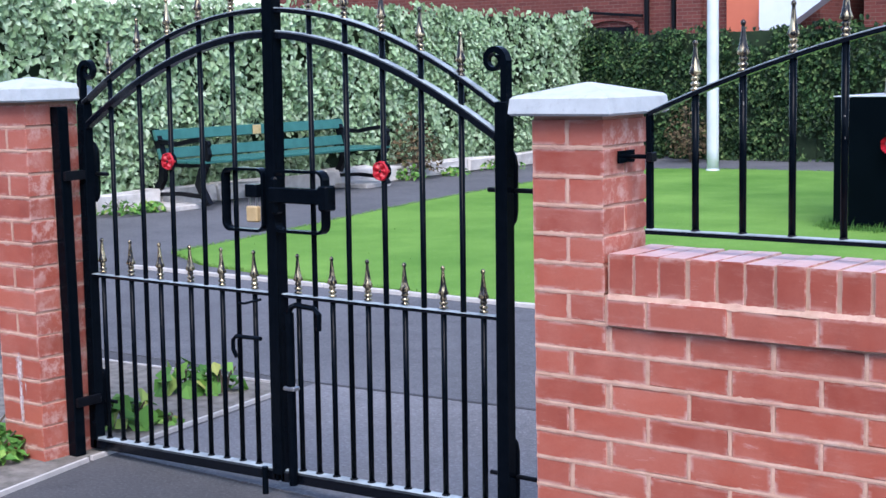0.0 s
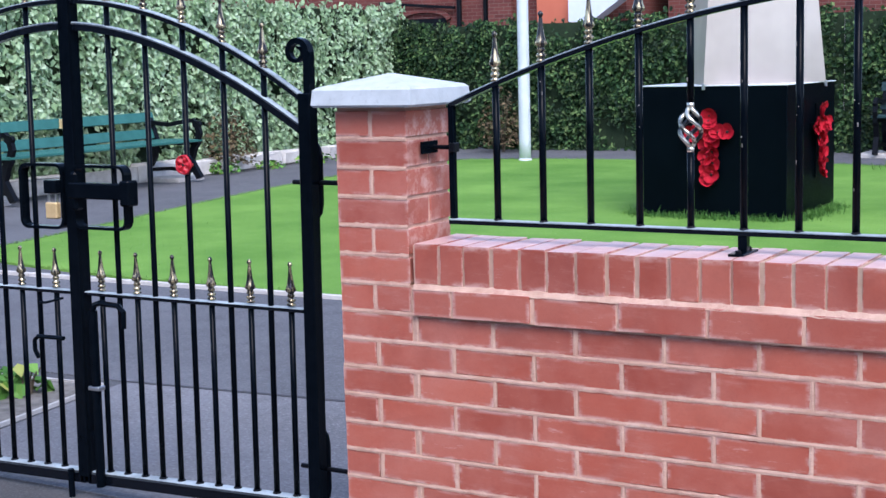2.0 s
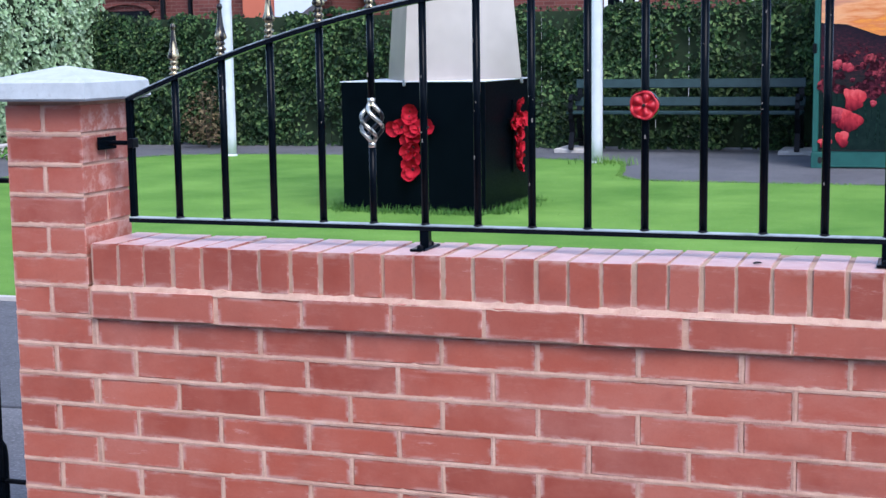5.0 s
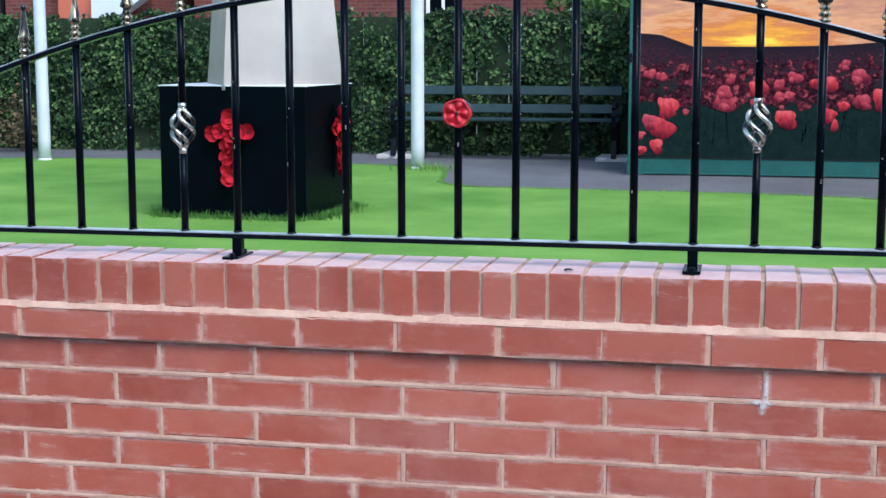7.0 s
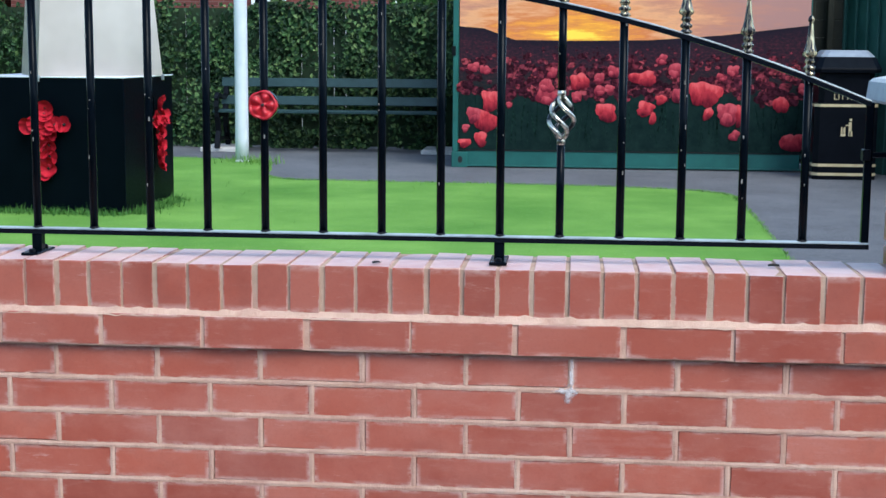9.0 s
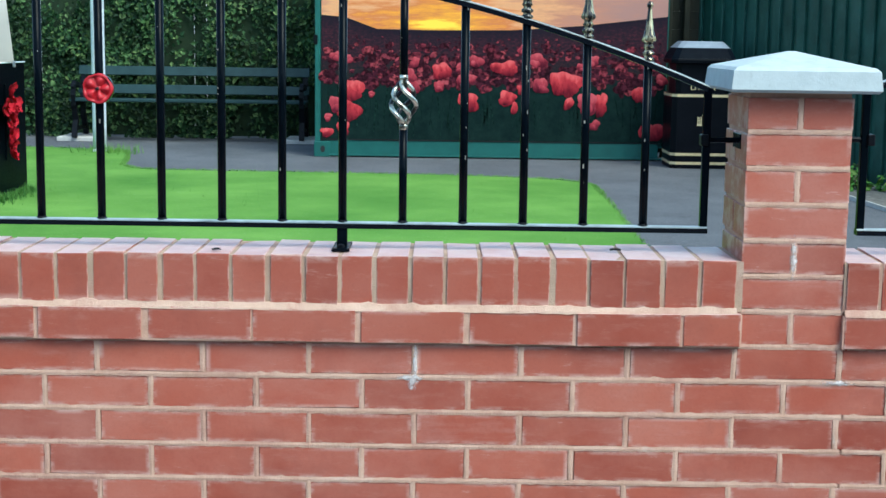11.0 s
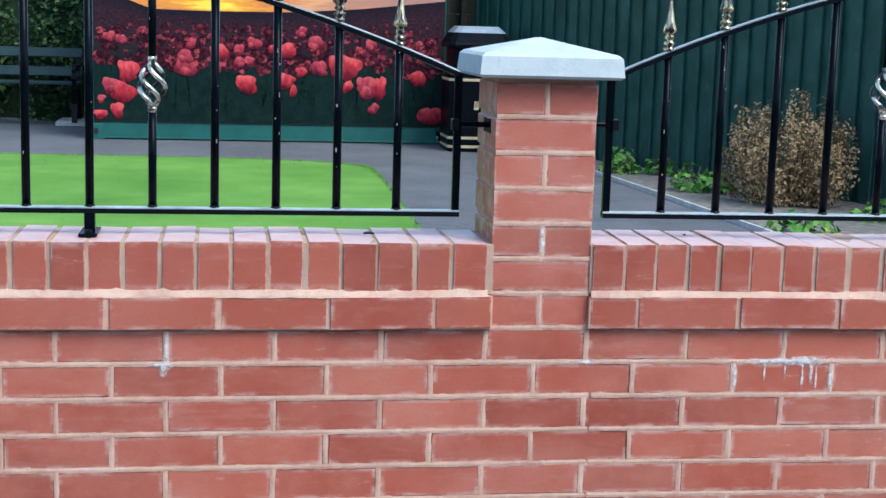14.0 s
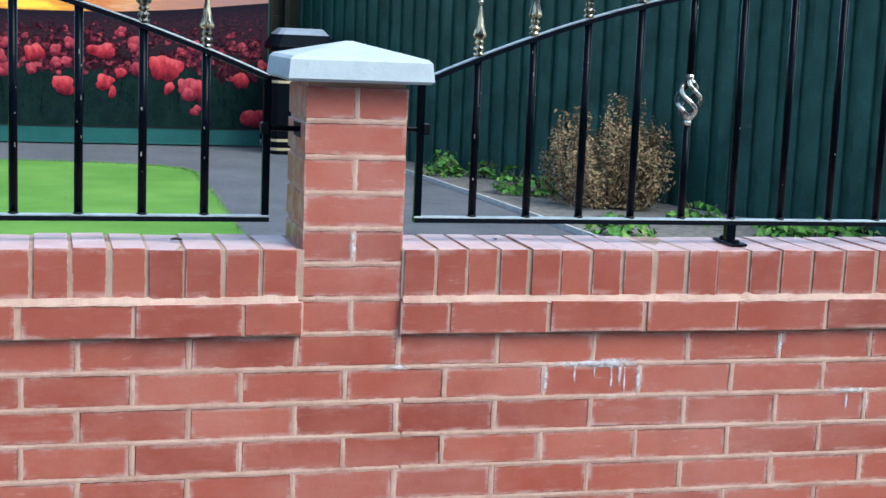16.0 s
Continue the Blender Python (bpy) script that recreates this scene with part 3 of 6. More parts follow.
def pier(name, px, label, courses, pitch=0.075, flip=0, py=0.0):
    """A pier one brick square with a cast cap; px is its edge of smaller x. courses: the tops of its courses, from above."""
    ob = thing(name, pose(px, py, 0), label, "pier", "brick gate and railing piers")
    top, tall = courses[0], pitch - 0.01
    part("mortar_core", bm_box(0.004, 0.211, 0.004, 0.211, max(courses[-1] - tall, -0.02), top + 0.012), MORTAR, ob)
    for k, z1 in enumerate(courses):
        z0 = z1 - tall
        if (k + flip) % 2:       # one stretcher in front
            lay(ob, 0, 0.215, 0, 0.1025, z0, z1)
            lay(ob, 0, 0.215, 0.1125, 0.215, z0, z1)
        else:                    # two headers in front
            lay(ob, 0, 0.1025, 0, 0.215, z0, z1)
            lay(ob, 0.1125, 0.215, 0.1125 if -1 < px < 1 and k > 6 else 0, 0.215, z0, z1)
    r = random.Random(int(px * 50) + 400)
    point = bmesh.new()
    for k, z1 in enumerate(courses):
        ribbon(point, (0.001, z1 - tall - 0.005), (0.214, z1 - tall - 0.005), 0.0108, r)
        if not (k + flip) % 2 and not (-1 < px < 1 and k > 6):
            ribbon(point, (0.1075, z1 - tall), (0.1075, z1), 0.0102, r)
    tagged(part("pointing", point, MORTAR, ob), kind="stuff")
    cap = bmesh.new()
    o, zb = 0.045, top + 0.011
    ring = []
    for inset, z in ((0.006, 0.0), (0.0, 0.006), (0.004, 0.044), (0.012, 0.051)):
        a, b = -o + inset, 0.215 + o - inset
        ring.append([cap.verts.new((x, y, zb + z)) for x, y in ((a, a), (b, a), (b, b), (a, b))])
    for p, q in zip(ring, ring[1:]):
        for i in range(4):
            cap.faces.new((p[i], p[(i + 1) % 4], q[(i + 1) % 4], q[i]))
    peak = [cap.verts.new((0.1075 + dx, 0.1075 + dy, zb + 0.083)) for dx, dy in ((-0.006, -0.006), (0.006, -0.006), (0.006, 0.006), (-0.006, 0.006))]
    for i in range(4):
        cap.faces.new((ring[-1][i], ring[-1][(i + 1) % 4], peak[(i + 1) % 4], peak[i]))
    cap.faces.new(peak)
    cap.faces.new(ring[0][::-1])
    part("cap", cap, CAP, ob, "pale cast-stone pyramid cap")
    return ob


def lime(parent, x, z, w, h, seed, y=-0.0040):
    """A crust of lime bloom, ragged in outline."""
    r = random.Random(seed)
    bm = bmesh.new()
    n = 16
    rim = []
    for i in range(n):
        a = 2 * math.pi * i / n
        k = r.uniform(0.82, 1.05)
        c, s = math.cos(a), math.sin(a)
        q = max(abs(c), abs(s))
        rim.append(bm.verts.new((x + w / 2 * k * c / q, y + 0.0015, z + h / 2 * k * s / q)))
    mid = bm.verts.new((x, y, z))
    for i in range(n):
        bm.faces.new((mid, rim[i], rim[(i + 1) % n]))
    bmesh.ops.recalc_face_normals(bm, faces=bm.faces[:])
    return part("lime_crust", bm, LIME, parent, "white lime bloom")


def perpend(n, odd):
    """The middle of the n-th upright joint of a stretcher course: the bricks are not laid to an even gauge."""
    x = n * 0.225 + (-0.005 if odd else 0.1075)
    if odd:
        return x + float(np.interp(x, (0.2, 0.67, 1.12, 1.57, 2.02, 2.47, 2.92, 3.145, 3.37, 3.7, 4.045, 4.27), (0.004, 0.001, 0.006, 0.007, 0.001, -0.004, -0.006, -0.010, -0.014, -0.016, -0.012, -0.005)))
    return x + float(np.interp(x, (0.2, 0.55, 0.78, 1.23, 1.46, 1.91, 2.36, 2.8, 3.02, 3.2575, 3.7, 3.93, 4.16), (0.0, 0.001, 0.008, 0.014, 0.009, 0.003, -0.002, -0.009, -0.012, -0.0165, -0.016, -0.0145, -0.0075)))


def bay(name, x_from, x_to, clear_from, clear_to, label, steps):
    """A stretch of wall: stretcher courses from x_from to x_to; the oversailing course and coping between the piers."""
    wall = thing(name, pose(0, 0, 0), label, "brick wall", kind="structure")
    part("mortar_core", bm_box(x_from + (-0.02 if x_from < 1 else 0.115), x_to + (0.11 if x_from < 1 else 0), 0.003, 0.208, -0.02, H - 0.108), MORTAR, wall)
    part("coping_core", bm_box(clear_from - 0.003, clear_to + 0.003, -0.0042, 0.203, H - 0.108, H - 0.0025), COPING_JOINT, wall)
    for r in range(1, 10):
        off = 0.0 if r % 2 else 0.1125
        z1 = course_top(r)
        n0 = math.ceil((x_from - off - (0.12 if x_from < 1 else 0.01)) / 0.225)
        for n in range(n0, 60):
            x0, x1 = perpend(n, r % 2) + 0.005, perpend(n + 1, r % 2) - 0.005
            if x0 > x_to - 0.05:
                break
            lay(wall, x0, x1, 0, 0.1025, z1 - 0.065, z1, 0.0016)
    back = bmesh.new()
    for r in range(1, 10):
        off = 0.1125 if r % 2 else 0.0
        x0 = x_from + off
        while x0 < x_to - 0.1:
            box(back, x0, min(x0 + 0.215, x_to), 0.204, 0.215, course_top(r) - 0.065, course_top(r))
            x0 += 0.225
    tagged(part("rear_brickwork", back, BRICK, wall), kind="stuff")
    z1 = course_top(0)
    x0, first = clear_from, True
    while x0 < clear_to - 0.02:
        x1 = min(x0 + ((0.108 if clear_from < 1 else 0.099) if first else 0.2137), clear_to)
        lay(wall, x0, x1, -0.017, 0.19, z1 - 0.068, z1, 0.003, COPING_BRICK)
        x0, first = x1 + J, False
    r = random.Random(int(x_from * 77))
    point = bmesh.new()
    for k in range(1, 10):
        off = 0.0 if k % 2 else 0.1125
        za = course_top(k)
        ribbon(point, (x_from - (0.225 if x_from < 1 else 0), za + 0.005), (x_to, za + 0.005), 0.0106 + r.uniform(-0.0006, 0.0012), r)
        n = math.ceil((x_from - off - 0.13) / 0.225)
        while perpend(n, k % 2) < x_to:
            x = perpend(n, k % 2)
            if x > x_from - 0.12:
                ribbon(point, (x + r.uniform(-0.001, 0.001), za - 0.065), (x + r.uniform(-0.001, 0.001), za), 0.0102 + r.uniform(-0.0006, 0.0012), r)
            n += 1
    tagged(part("pointing", point, MORTAR, wall), kind="stuff")
    part("oversail_core", bm_box(clear_from - 0.003, clear_to + 0.003, -0.0135, 0.18, z1 - 0.070, z1 - 0.0005), MORTAR, wall)
    fillet, rf, last = bmesh.new(), random.Random(int(x_from * 31) + 5), None
    for i in range(int((clear_to - clear_from) / 0.016) + 1):      # mortar squeezed out along the ledge, ragged at both edges
        x = min(clear_from + 0.016 * i, clear_to)
        lip = rf.uniform(0, 0.003) + (0.004 if rf.random() < 0.08 else 0)
        cur = [fillet.verts.new((x, y, z)) for y, z in ((0.05, z1 - 0.001), (-0.0165, z1 - 0.0015 - lip * 0.6), (-0.0155 + rf.uniform(0, 0.002), z1 + 0.002), (-0.0085, z1 + 0.0105 + lip), (0.05, z1 + 0.0105))]
        if last:
            for k in range(4):
                fillet.faces.new((last[k], last[k + 1], cur[k + 1], cur[k]))
        last = cur
    bmesh.ops.recalc_face_normals(fillet, faces=fillet.faces[:])
    part("mortar_fillet", fillet, LEDGE, wall)
    n = round((clear_to - clear_from) / 0.075)
    for i in range(n):
        x0, x1 = (float(np.interp(k, [s[0] for s in steps], [s[1] for s in steps])) for k in (i, i + 1))
        gap = _rb.uniform(0.0032, 0.0056)
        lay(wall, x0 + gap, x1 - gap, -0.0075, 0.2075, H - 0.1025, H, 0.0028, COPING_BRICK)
    return wall


pier_gate = pier("gate_pier", -0.007, "red brick gate pier with a pale pyramid cap beside the gate", [course_top(r) for r in range(-6, 10)])
pier_mid = pier("railing_pier", 2.921, "red brick pier with a pale pyramid cap between two railings", [course_top(r) for r in range(-6, 1)])
pier_left = pier("gate_pier", -2.207, "red brick gate pier with a black steel post fixed to it", [1.246 - 0.0798 * k for k in range(16)], 0.0798, 1, -0.111)
wall_1 = bay("wall_1", 0.225, 3.145, 0.225, 2.9215, "low red brick wall with a brick-on-edge coping",
             ((0, 0.2215), (1, 0.299), (2, 0.370), (5, 0.601), (7, 0.759), (11, 1.063), (12, 1.134), (18, 1.568), (21, 1.785), (25, 2.085), (30, 2.453), (32, 2.603), (36, 2.913)))
wall_2 = bay("wall_2", 3.15, 5.95, 3.138, 5.92, "low red brick wall with white lime stains",
             ((0, 3.134), (1, 3.211), (2, 3.281), (4, 3.419), (7, 3.636), (10, 3.863), (13, 4.097), (15, 4.260), (37, 5.92)))
TURN = Matrix.Translation((3.14, 0, 0)) @ pose(0, 0, 0, 0, 0, -1.2) @ Matrix.Translation((-3.14, 0, 0))   # the second bay bends slightly towards the road
wall_2.matrix_basis = TURN
lime(wall_1, 2.245, 0.640, 0.014, 0.085, 1)
lime(wall_1, 2.236, 0.604, 0.07, 0.016, 2)
lime(wall_1, 2.24, 0.60, 0.03, 0.05, 3)
for i, (lx, lz, lw, lh) in enumerate(((3.585, 0.606, 0.26, 0.018), (3.63, 0.606, 0.14, 0.026), (3.478, 0.572, 0.014, 0.09), (3.697, 0.570, 0.015, 0.095), (3.545, 0.582, 0.008, 0.06), (3.592, 0.586, 0.007, 0.05),
                                      (3.632, 0.574, 0.009, 0.085), (3.652, 0.580, 0.012, 0.08), (3.664, 0.568, 0.007, 0.08), (4.225, 0.531, 0.15, 0.017), (4.222, 0.505, 0.010, 0.055), (4.275, 0.503, 0.012, 0.06), (4.04, 0.642, 0.018, 0.07), (3.14, 0.604, 0.09, 0.014))):
    lime(wall_2, lx - 0.008, lz, lw, lh, 10 + i)
lime(pier_mid, 0.107, course_top(-2) - 0.032, 0.017, 0.10, 40)
lime(pier_left, 0.105, 0.33, 0.05, 0.13, 41)
lime(pier_left, 0.108, 0.21, 0.03, 0.22, 42)
lime(pier_left, 0.135, 0.27, 0.010, 0.06, 43)

# ---- finials, cages and flowers of the ironwork ----
_bm = bmesh.new()
lathe(_bm, [(0.008, 0.0), (0.0125, 0.002), (0.0125, 0.006), (0.008, 0.009), (0.008, 0.012), (0.0125, 0.014), (0.0125, 0.019), (0.008, 0.022), (0.008, 0.026), (0.0115, 0.029), (0.009, 0.034), (0.0085, 0.038),
            (0.0145, 0.042), (0.0158, 0.046), (0.0118, 0.056), (0.0088, 0.070), (0.0062, 0.090), (0.0045, 0.108), (0.0040, 0.111), (0.0066, 0.114), (0.0068, 0.118), (0.0045, 0.123), (0.001, 0.125)], 12)
FINIAL = mesh_of(_bm, "finial")
FINIAL.materials.append(GILT)
for _p in FINIAL.polygons:
    _p.use_smooth = True


def cage_bm(h, r):
    bm = bmesh.new()
    for k in range(4):
        pts = []
        for i in range(17):
            u = i / 16
            rr = 0.004 + (r - 0.004) * math.sin(math.pi * u) ** 0.95
            a = 2 * math.pi * (k / 4) - u * math.pi * 1.25
            pts.append((rr * math.cos(a), rr * math.sin(a), u * h))
        sweep(bm, pts, 0.0050, 0, up=(0.01, 0.02, 1), seg=8)
    lathe(bm, [(0.009, -0.012), (0.0095, -0.004), (0.006, 0.004)], 10)
    lathe(bm, [(0.006, h - 0.004), (0.0095, h + 0.004), (0.009, h + 0.012)], 10)
    return bm


def medal(parent, x, y, z, r):
    """A round pressed poppy: five petals about a boss, on a rim; it faces -y."""
    disc = bmesh.new()
    rings = []
    seg = 48
    for u, d in ((0.12, 0.006), (0.2, 0.004), (0.3, 0.007), (0.55, 0.010), (0.72, 0.008), (0.82, 0.006), (0.9, 0.010), (1.0, 0.008), (1.0, -0.004)):
        ring = []
        for i in range(seg):
            a = 2 * math.pi * i / seg
            lob = abs(math.cos(2.5 * a))
            dd = d * (0.05 + 1.25 * lob) if 0.25 < u < 0.85 else d
            rr = r * u * (0.93 + 0.09 * lob if u > 0.85 else 1)
            ring.append(disc.verts.new((x + rr * math.cos(a), y - dd, z + rr * math.sin(a))))
        rings.append(ring)
    for a, b in zip(rings, rings[1:]):
        for i in range(seg):
            disc.faces.new((a[i], a[(i + 1) % seg], b[(i + 1) % seg], b[i]))
    disc.faces.new(rings[0][::-1])
    disc.faces.new(rings[-1])
    bmesh.ops.recalc_face_normals(disc, faces=disc.faces[:])
    flower = part("poppy_medallion", disc, PLASTIC_RED, parent, "round red poppy medallion", smooth=True)
    rim = bmesh.new()
    loop = [(x + r * 0.93 * math.cos(2 * math.pi * i / 32), y + 0.004, z + r * 0.93 * math.sin(2 * math.pi * i / 32)) for i in range(33)]
    sweep(rim, loop, 0.005, 0.012, up=(0, 1, 0))
    part("rim", rim, BLACK, flower)
    boss = bm_lathe([(r * 0.13, 0), (r * 0.11, 0.004), (r * 0.05, 0.006)], 12)
    bmesh.ops.transform(boss, matrix=Matrix.Translation((x, y - 0.005, z)) @ pose(0, 0, 0, 90, 0, 0), verts=boss.verts[:])
    part("centre", boss, BLACK_MATT, flower)
    return flower


def railing(x0, n, mid_x, peak, k, feet, cages, medals, label, step=0.1285):
    """A railing panel with an arched top rail, n + 1 uprights."""
    yb, zb = 0.1, 0.913
    ob = thing("iron_railing", pose(0, 0, 0), label, "railing", "railing panels on the wall")
    top = lambda x: peak - k * (x - mid_x) ** 2
    x1 = x0 + n * step
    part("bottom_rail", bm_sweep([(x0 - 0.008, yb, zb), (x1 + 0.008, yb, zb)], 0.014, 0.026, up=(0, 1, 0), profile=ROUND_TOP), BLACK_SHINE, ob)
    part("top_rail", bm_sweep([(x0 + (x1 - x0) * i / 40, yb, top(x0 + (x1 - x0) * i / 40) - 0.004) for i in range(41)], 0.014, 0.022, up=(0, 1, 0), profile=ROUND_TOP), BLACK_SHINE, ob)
    for i in range(n + 1):
        x = x0 + i * step
        zt = top(x)
        if i in (0, n):
            part("end_post", bm_box(x - 0.008, x + 0.008, yb - 0.008, yb + 0.008, zb - 0.006, zt - 0.002, c=0.0015), BLACK, ob)
            continue
        if i in cages:
            za, zc = cages[i], cages[i] + 0.091
            part("upright", bm_sweep([(x, yb, zb), (x, yb, za - 0.008)], 0.0086, 0, seg=12), BLACK, ob, smooth=True)
            part("upright", bm_sweep([(x, yb, zc + 0.008), (x, yb, zt - 0.006)], 0.0086, 0, seg=12), BLACK, ob, smooth=True)
            cg = part("twisted_cage", cage_bm(0.091, 0.0275), CAGE, ob, "twisted basket of silver-gold wires", smooth=True)
            cg.location = (x, yb, za)
        else:
            part("upright", bm_sweep([(x, yb, zb), (x, yb, zt - 0.006)], 0.0090, 0, seg=12), BLACK, ob, smooth=True)
        part("weld_collar", bm_lathe([(0.012, 0), (0.011, 0.004), (0.0085, 0.007)], 10, (x, yb, zb + 0.0045)), BLACK_DULL, ob)
        fin = piece("finial", FINIAL, ob, Matrix.Translation((x, yb, zt + 0.001)))
        tagged(fin, "rubbed gold spear finial")
        if i in feet:
            foot = part("bracket_foot", bm_box(x - 0.011, x + 0.011, yb - 0.011, yb + 0.011, H, zb - 0.006, c=0.001), BLACK, ob)
            part("foot_plate", bm_box(x - 0.019, x + 0.019, yb - 0.058, yb + 0.05, H + 0.0005, H + 0.007, c=0.0015), BLACK, foot)
            for by in (-0.04, 0.035):
                part("bolt", bm_lathe([(0.008, 0), (0.008, 0.005), (0.005, 0.007)], 6, (x, yb + by, H + 0.007)), BLACK_DULL, foot)
        if i in medals:
            medal(ob, x, yb - 0.011, medals[i], 0.0318)
    # paint chipped from the uprights
    r = random.Random(int(x0 * 100))
    chips = bmesh.new()
    for _ in range(46):
        i = r.randrange(1, n)
        x, z = x0 + i * step + r.uniform(-0.006, 0.006), r.uniform(1.0, top(x0 + i * step) - 0.01)
        w = r.choice((0.0007, 0.0009, 0.0014))
        box(chips, x - w, x + w, yb - 0.0097, yb - 0.0083, z, z + r.choice((0.002, 0.003, 0.004, 0.006, 0.009)))
    tagged(part("chipped_paint", chips, SCUFF, ob), kind="stuff")
    return ob


rail_1 = railing(0.285, 20, 1.57, 1.483, 0.1614, (6, 14), {5: 1.110, 15: 1.130}, {10: 1.196}, "black steel railing panel with an arched top and a red poppy")
rail_2 = railing(3.188, 20, 4.475, 1.511, 0.178, (6, 14), {5: 1.146, 15: 1.146}, {}, "black steel railing panel with gold spear finials and a twisted cage", 0.1247)
rail_2.matrix_basis = TURN


def wall_tie(parent, x0, x1, z, plate):
    """A threaded tie from a pier to the end of a railing."""
    rod = part("wall_tie", bm_sweep([(x0, 0.1, z), (x1, 0.1, z)], 0.006, 0, up=(0, 1, 0), seg=10), BLACK, parent)
    s = 1 if plate > 0 else -1
    part("tie_plate", bm_box(min(x0, x0 + s * 0.006), max(x0, x0 + s * 0.006), 0.055, 0.135, z - 0.016, z + 0.016, c=0.001), BLACK, rod)
    xe = x1
    part("nut", bm_box(xe - 0.008, xe + 0.008, 0.086, 0.114, z - 0.012, z + 0.012, c=0.002), BLACK_DULL, rod)


wall_tie(rail_1, 0.2155, 0.29, 1.103, 1)
wall_tie(rail_1, 2.9245, 2.85, 1.105, -1)
wall_tie(rail_2, 3.1405, 3.20, 1.110, 1)


# ---- double gate ----
GX0, GX1, GM, GY = -1.975, -0.150, -1.08, 0.1
arch_out = lambda x: 1.528 - 0.37 * abs(x - GM) ** 1.98
arch_in = lambda x: 1.455 - 0.38 * abs(x - GM) ** 1.85
sill = lambda x: 0.080 + 0.027 * (x + 1.058)      # the leaves hang a little out of level


def scroll(bm, x, z, s):
    """A flat bar that rises from a stile and curls over towards side s."""
    pts = [(x, GY, z - 0.13), (x, GY, z - 0.06), (x, GY, z)]
    cx, cz, r = x + s * 0.036, z, 0.036
    for i in range(1, 30):
        a = math.pi - i * 0.27
        rr = r * (1 - 0.022 * i)
        pts.append((cx + s * rr * math.cos(a), GY, cz + rr * math.sin(a)))
    sweep(bm, pts, 0.0145, 0.021, up=(0, 1, 0), taper=lambda u: 1.35 - 0.85 * u)


def gate_leaf(xa, xb, bars, side, label):
    """One leaf from its hanging stile xa to the meeting stile xb; bars: the lower uprights, each second one runs up to the arch."""
    ob = thing("gate_leaf", pose(0, 0, 0), label, "gate", "leaves of the double gate")
    s = 1 if xb > xa else -1
    zm = 0.652
    part("hanging_stile", bm_box(xa - 0.020, xa + 0.020, GY - 0.02, GY + 0.02, sill(xa) - 0.035, 1.245, c=0.003), BLACK, ob)
    curl = bmesh.new()
    scroll(curl, xa - s * 0.008, 1.355, s)
    part("scroll", curl, BLACK, ob)
    part("meeting_stile", bm_box(xb - 0.010, xb + 0.010, GY - 0.02, GY + 0.02, sill(xb) - 0.035, 1.60, c=0.003), BLACK, ob)
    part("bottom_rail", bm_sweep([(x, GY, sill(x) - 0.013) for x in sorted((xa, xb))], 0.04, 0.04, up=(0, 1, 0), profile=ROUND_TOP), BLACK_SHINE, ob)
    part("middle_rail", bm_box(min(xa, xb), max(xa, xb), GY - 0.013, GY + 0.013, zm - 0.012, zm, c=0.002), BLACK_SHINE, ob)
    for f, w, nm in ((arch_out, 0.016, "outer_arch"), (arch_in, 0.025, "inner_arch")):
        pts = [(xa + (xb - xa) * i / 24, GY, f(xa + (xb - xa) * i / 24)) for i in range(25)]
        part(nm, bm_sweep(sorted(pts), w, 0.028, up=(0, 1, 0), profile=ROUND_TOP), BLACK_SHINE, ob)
    for i, x in enumerate(bars):
        tall = i % 2 == 1
        zt = arch_out(x) if tall else zm
        part("upright", bm_sweep([(x, GY, sill(x)), (x, GY, zt - 0.004)], 0.0085, 0, seg=10), BLACK, ob, smooth=True)
        part("weld_collar", bm_lathe([(0.013, 0), (0.011, 0.005)], 8, (x, GY, sill(x) + 0.007)), BLACK_DULL, ob)
        tagged(piece("finial", FINIAL, ob, Matrix.Translation((x, GY, zt + 0.003))), "rubbed gold spear finial")
    for zh in (1.0, 0.19):
        strap = part("hinge_strap", bm_lathe([(0.006, -0.10), (0.015, -0.085), (0.019, -0.06), (0.019, 0.07), (0.015, 0.095), (0.006, 0.11)], 14, (xa, GY + 0.034, zh)), BLACK, ob, smooth=True)
        part("hinge_pin", bm_sweep([(xa + s * 0.075, GY + 0.03, zh), (xa - s * (0.135 if s < 0 else 0.12), GY + 0.03, zh)], 0.007, 0, up=(0, 1, 0), seg=10), BLACK_DULL, strap)
    return ob


def rounded_loop(x0, x1, z0, z1, r=0.025, open_side=0):
    pts = []
    for cx, cz, a0 in ((x1 - r, z1 - r, 0), (x0 + r, z1 - r, 90), (x0 + r, z0 + r, 180), (x1 - r, z0 + r, 270)):
        for k in range(6):
            a = radians(a0 + 18 * k)
            pts.append((cx + r * math.cos(a), GY - 0.024, cz + r * math.sin(a)))
    return pts + [pts[0]]


left_bars = [-1.886 + 0.0741 * i for i in range(11)]
right_bars = [-0.955 + 0.0709 * i for i in range(11)]
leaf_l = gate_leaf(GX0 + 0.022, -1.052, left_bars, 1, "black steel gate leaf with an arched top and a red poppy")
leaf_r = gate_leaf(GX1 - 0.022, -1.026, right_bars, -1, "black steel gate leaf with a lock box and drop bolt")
medal(leaf_l, left_bars[5], GY - 0.012, 1.055, 0.0285)
medal(leaf_r, right_bars[5], GY - 0.012, 1.046, 0.0285)
part("cover_strip", bm_box(-1.060, -1.018, GY - 0.029, GY - 0.0205, 0.07, 1.62, c=0.002), BLACK, leaf_l)
part("lock_guard", bm_sweep(rounded_loop(-1.238, -1.064, 0.848, 1.04), 0.009, 0.032, up=(0, 1, 0)), BLACK, leaf_l)
part("lock_guard", bm_sweep(rounded_loop(-1.014, -0.812, 0.852, 1.037), 0.009, 0.032, up=(0, 1, 0)), BLACK, leaf_r)
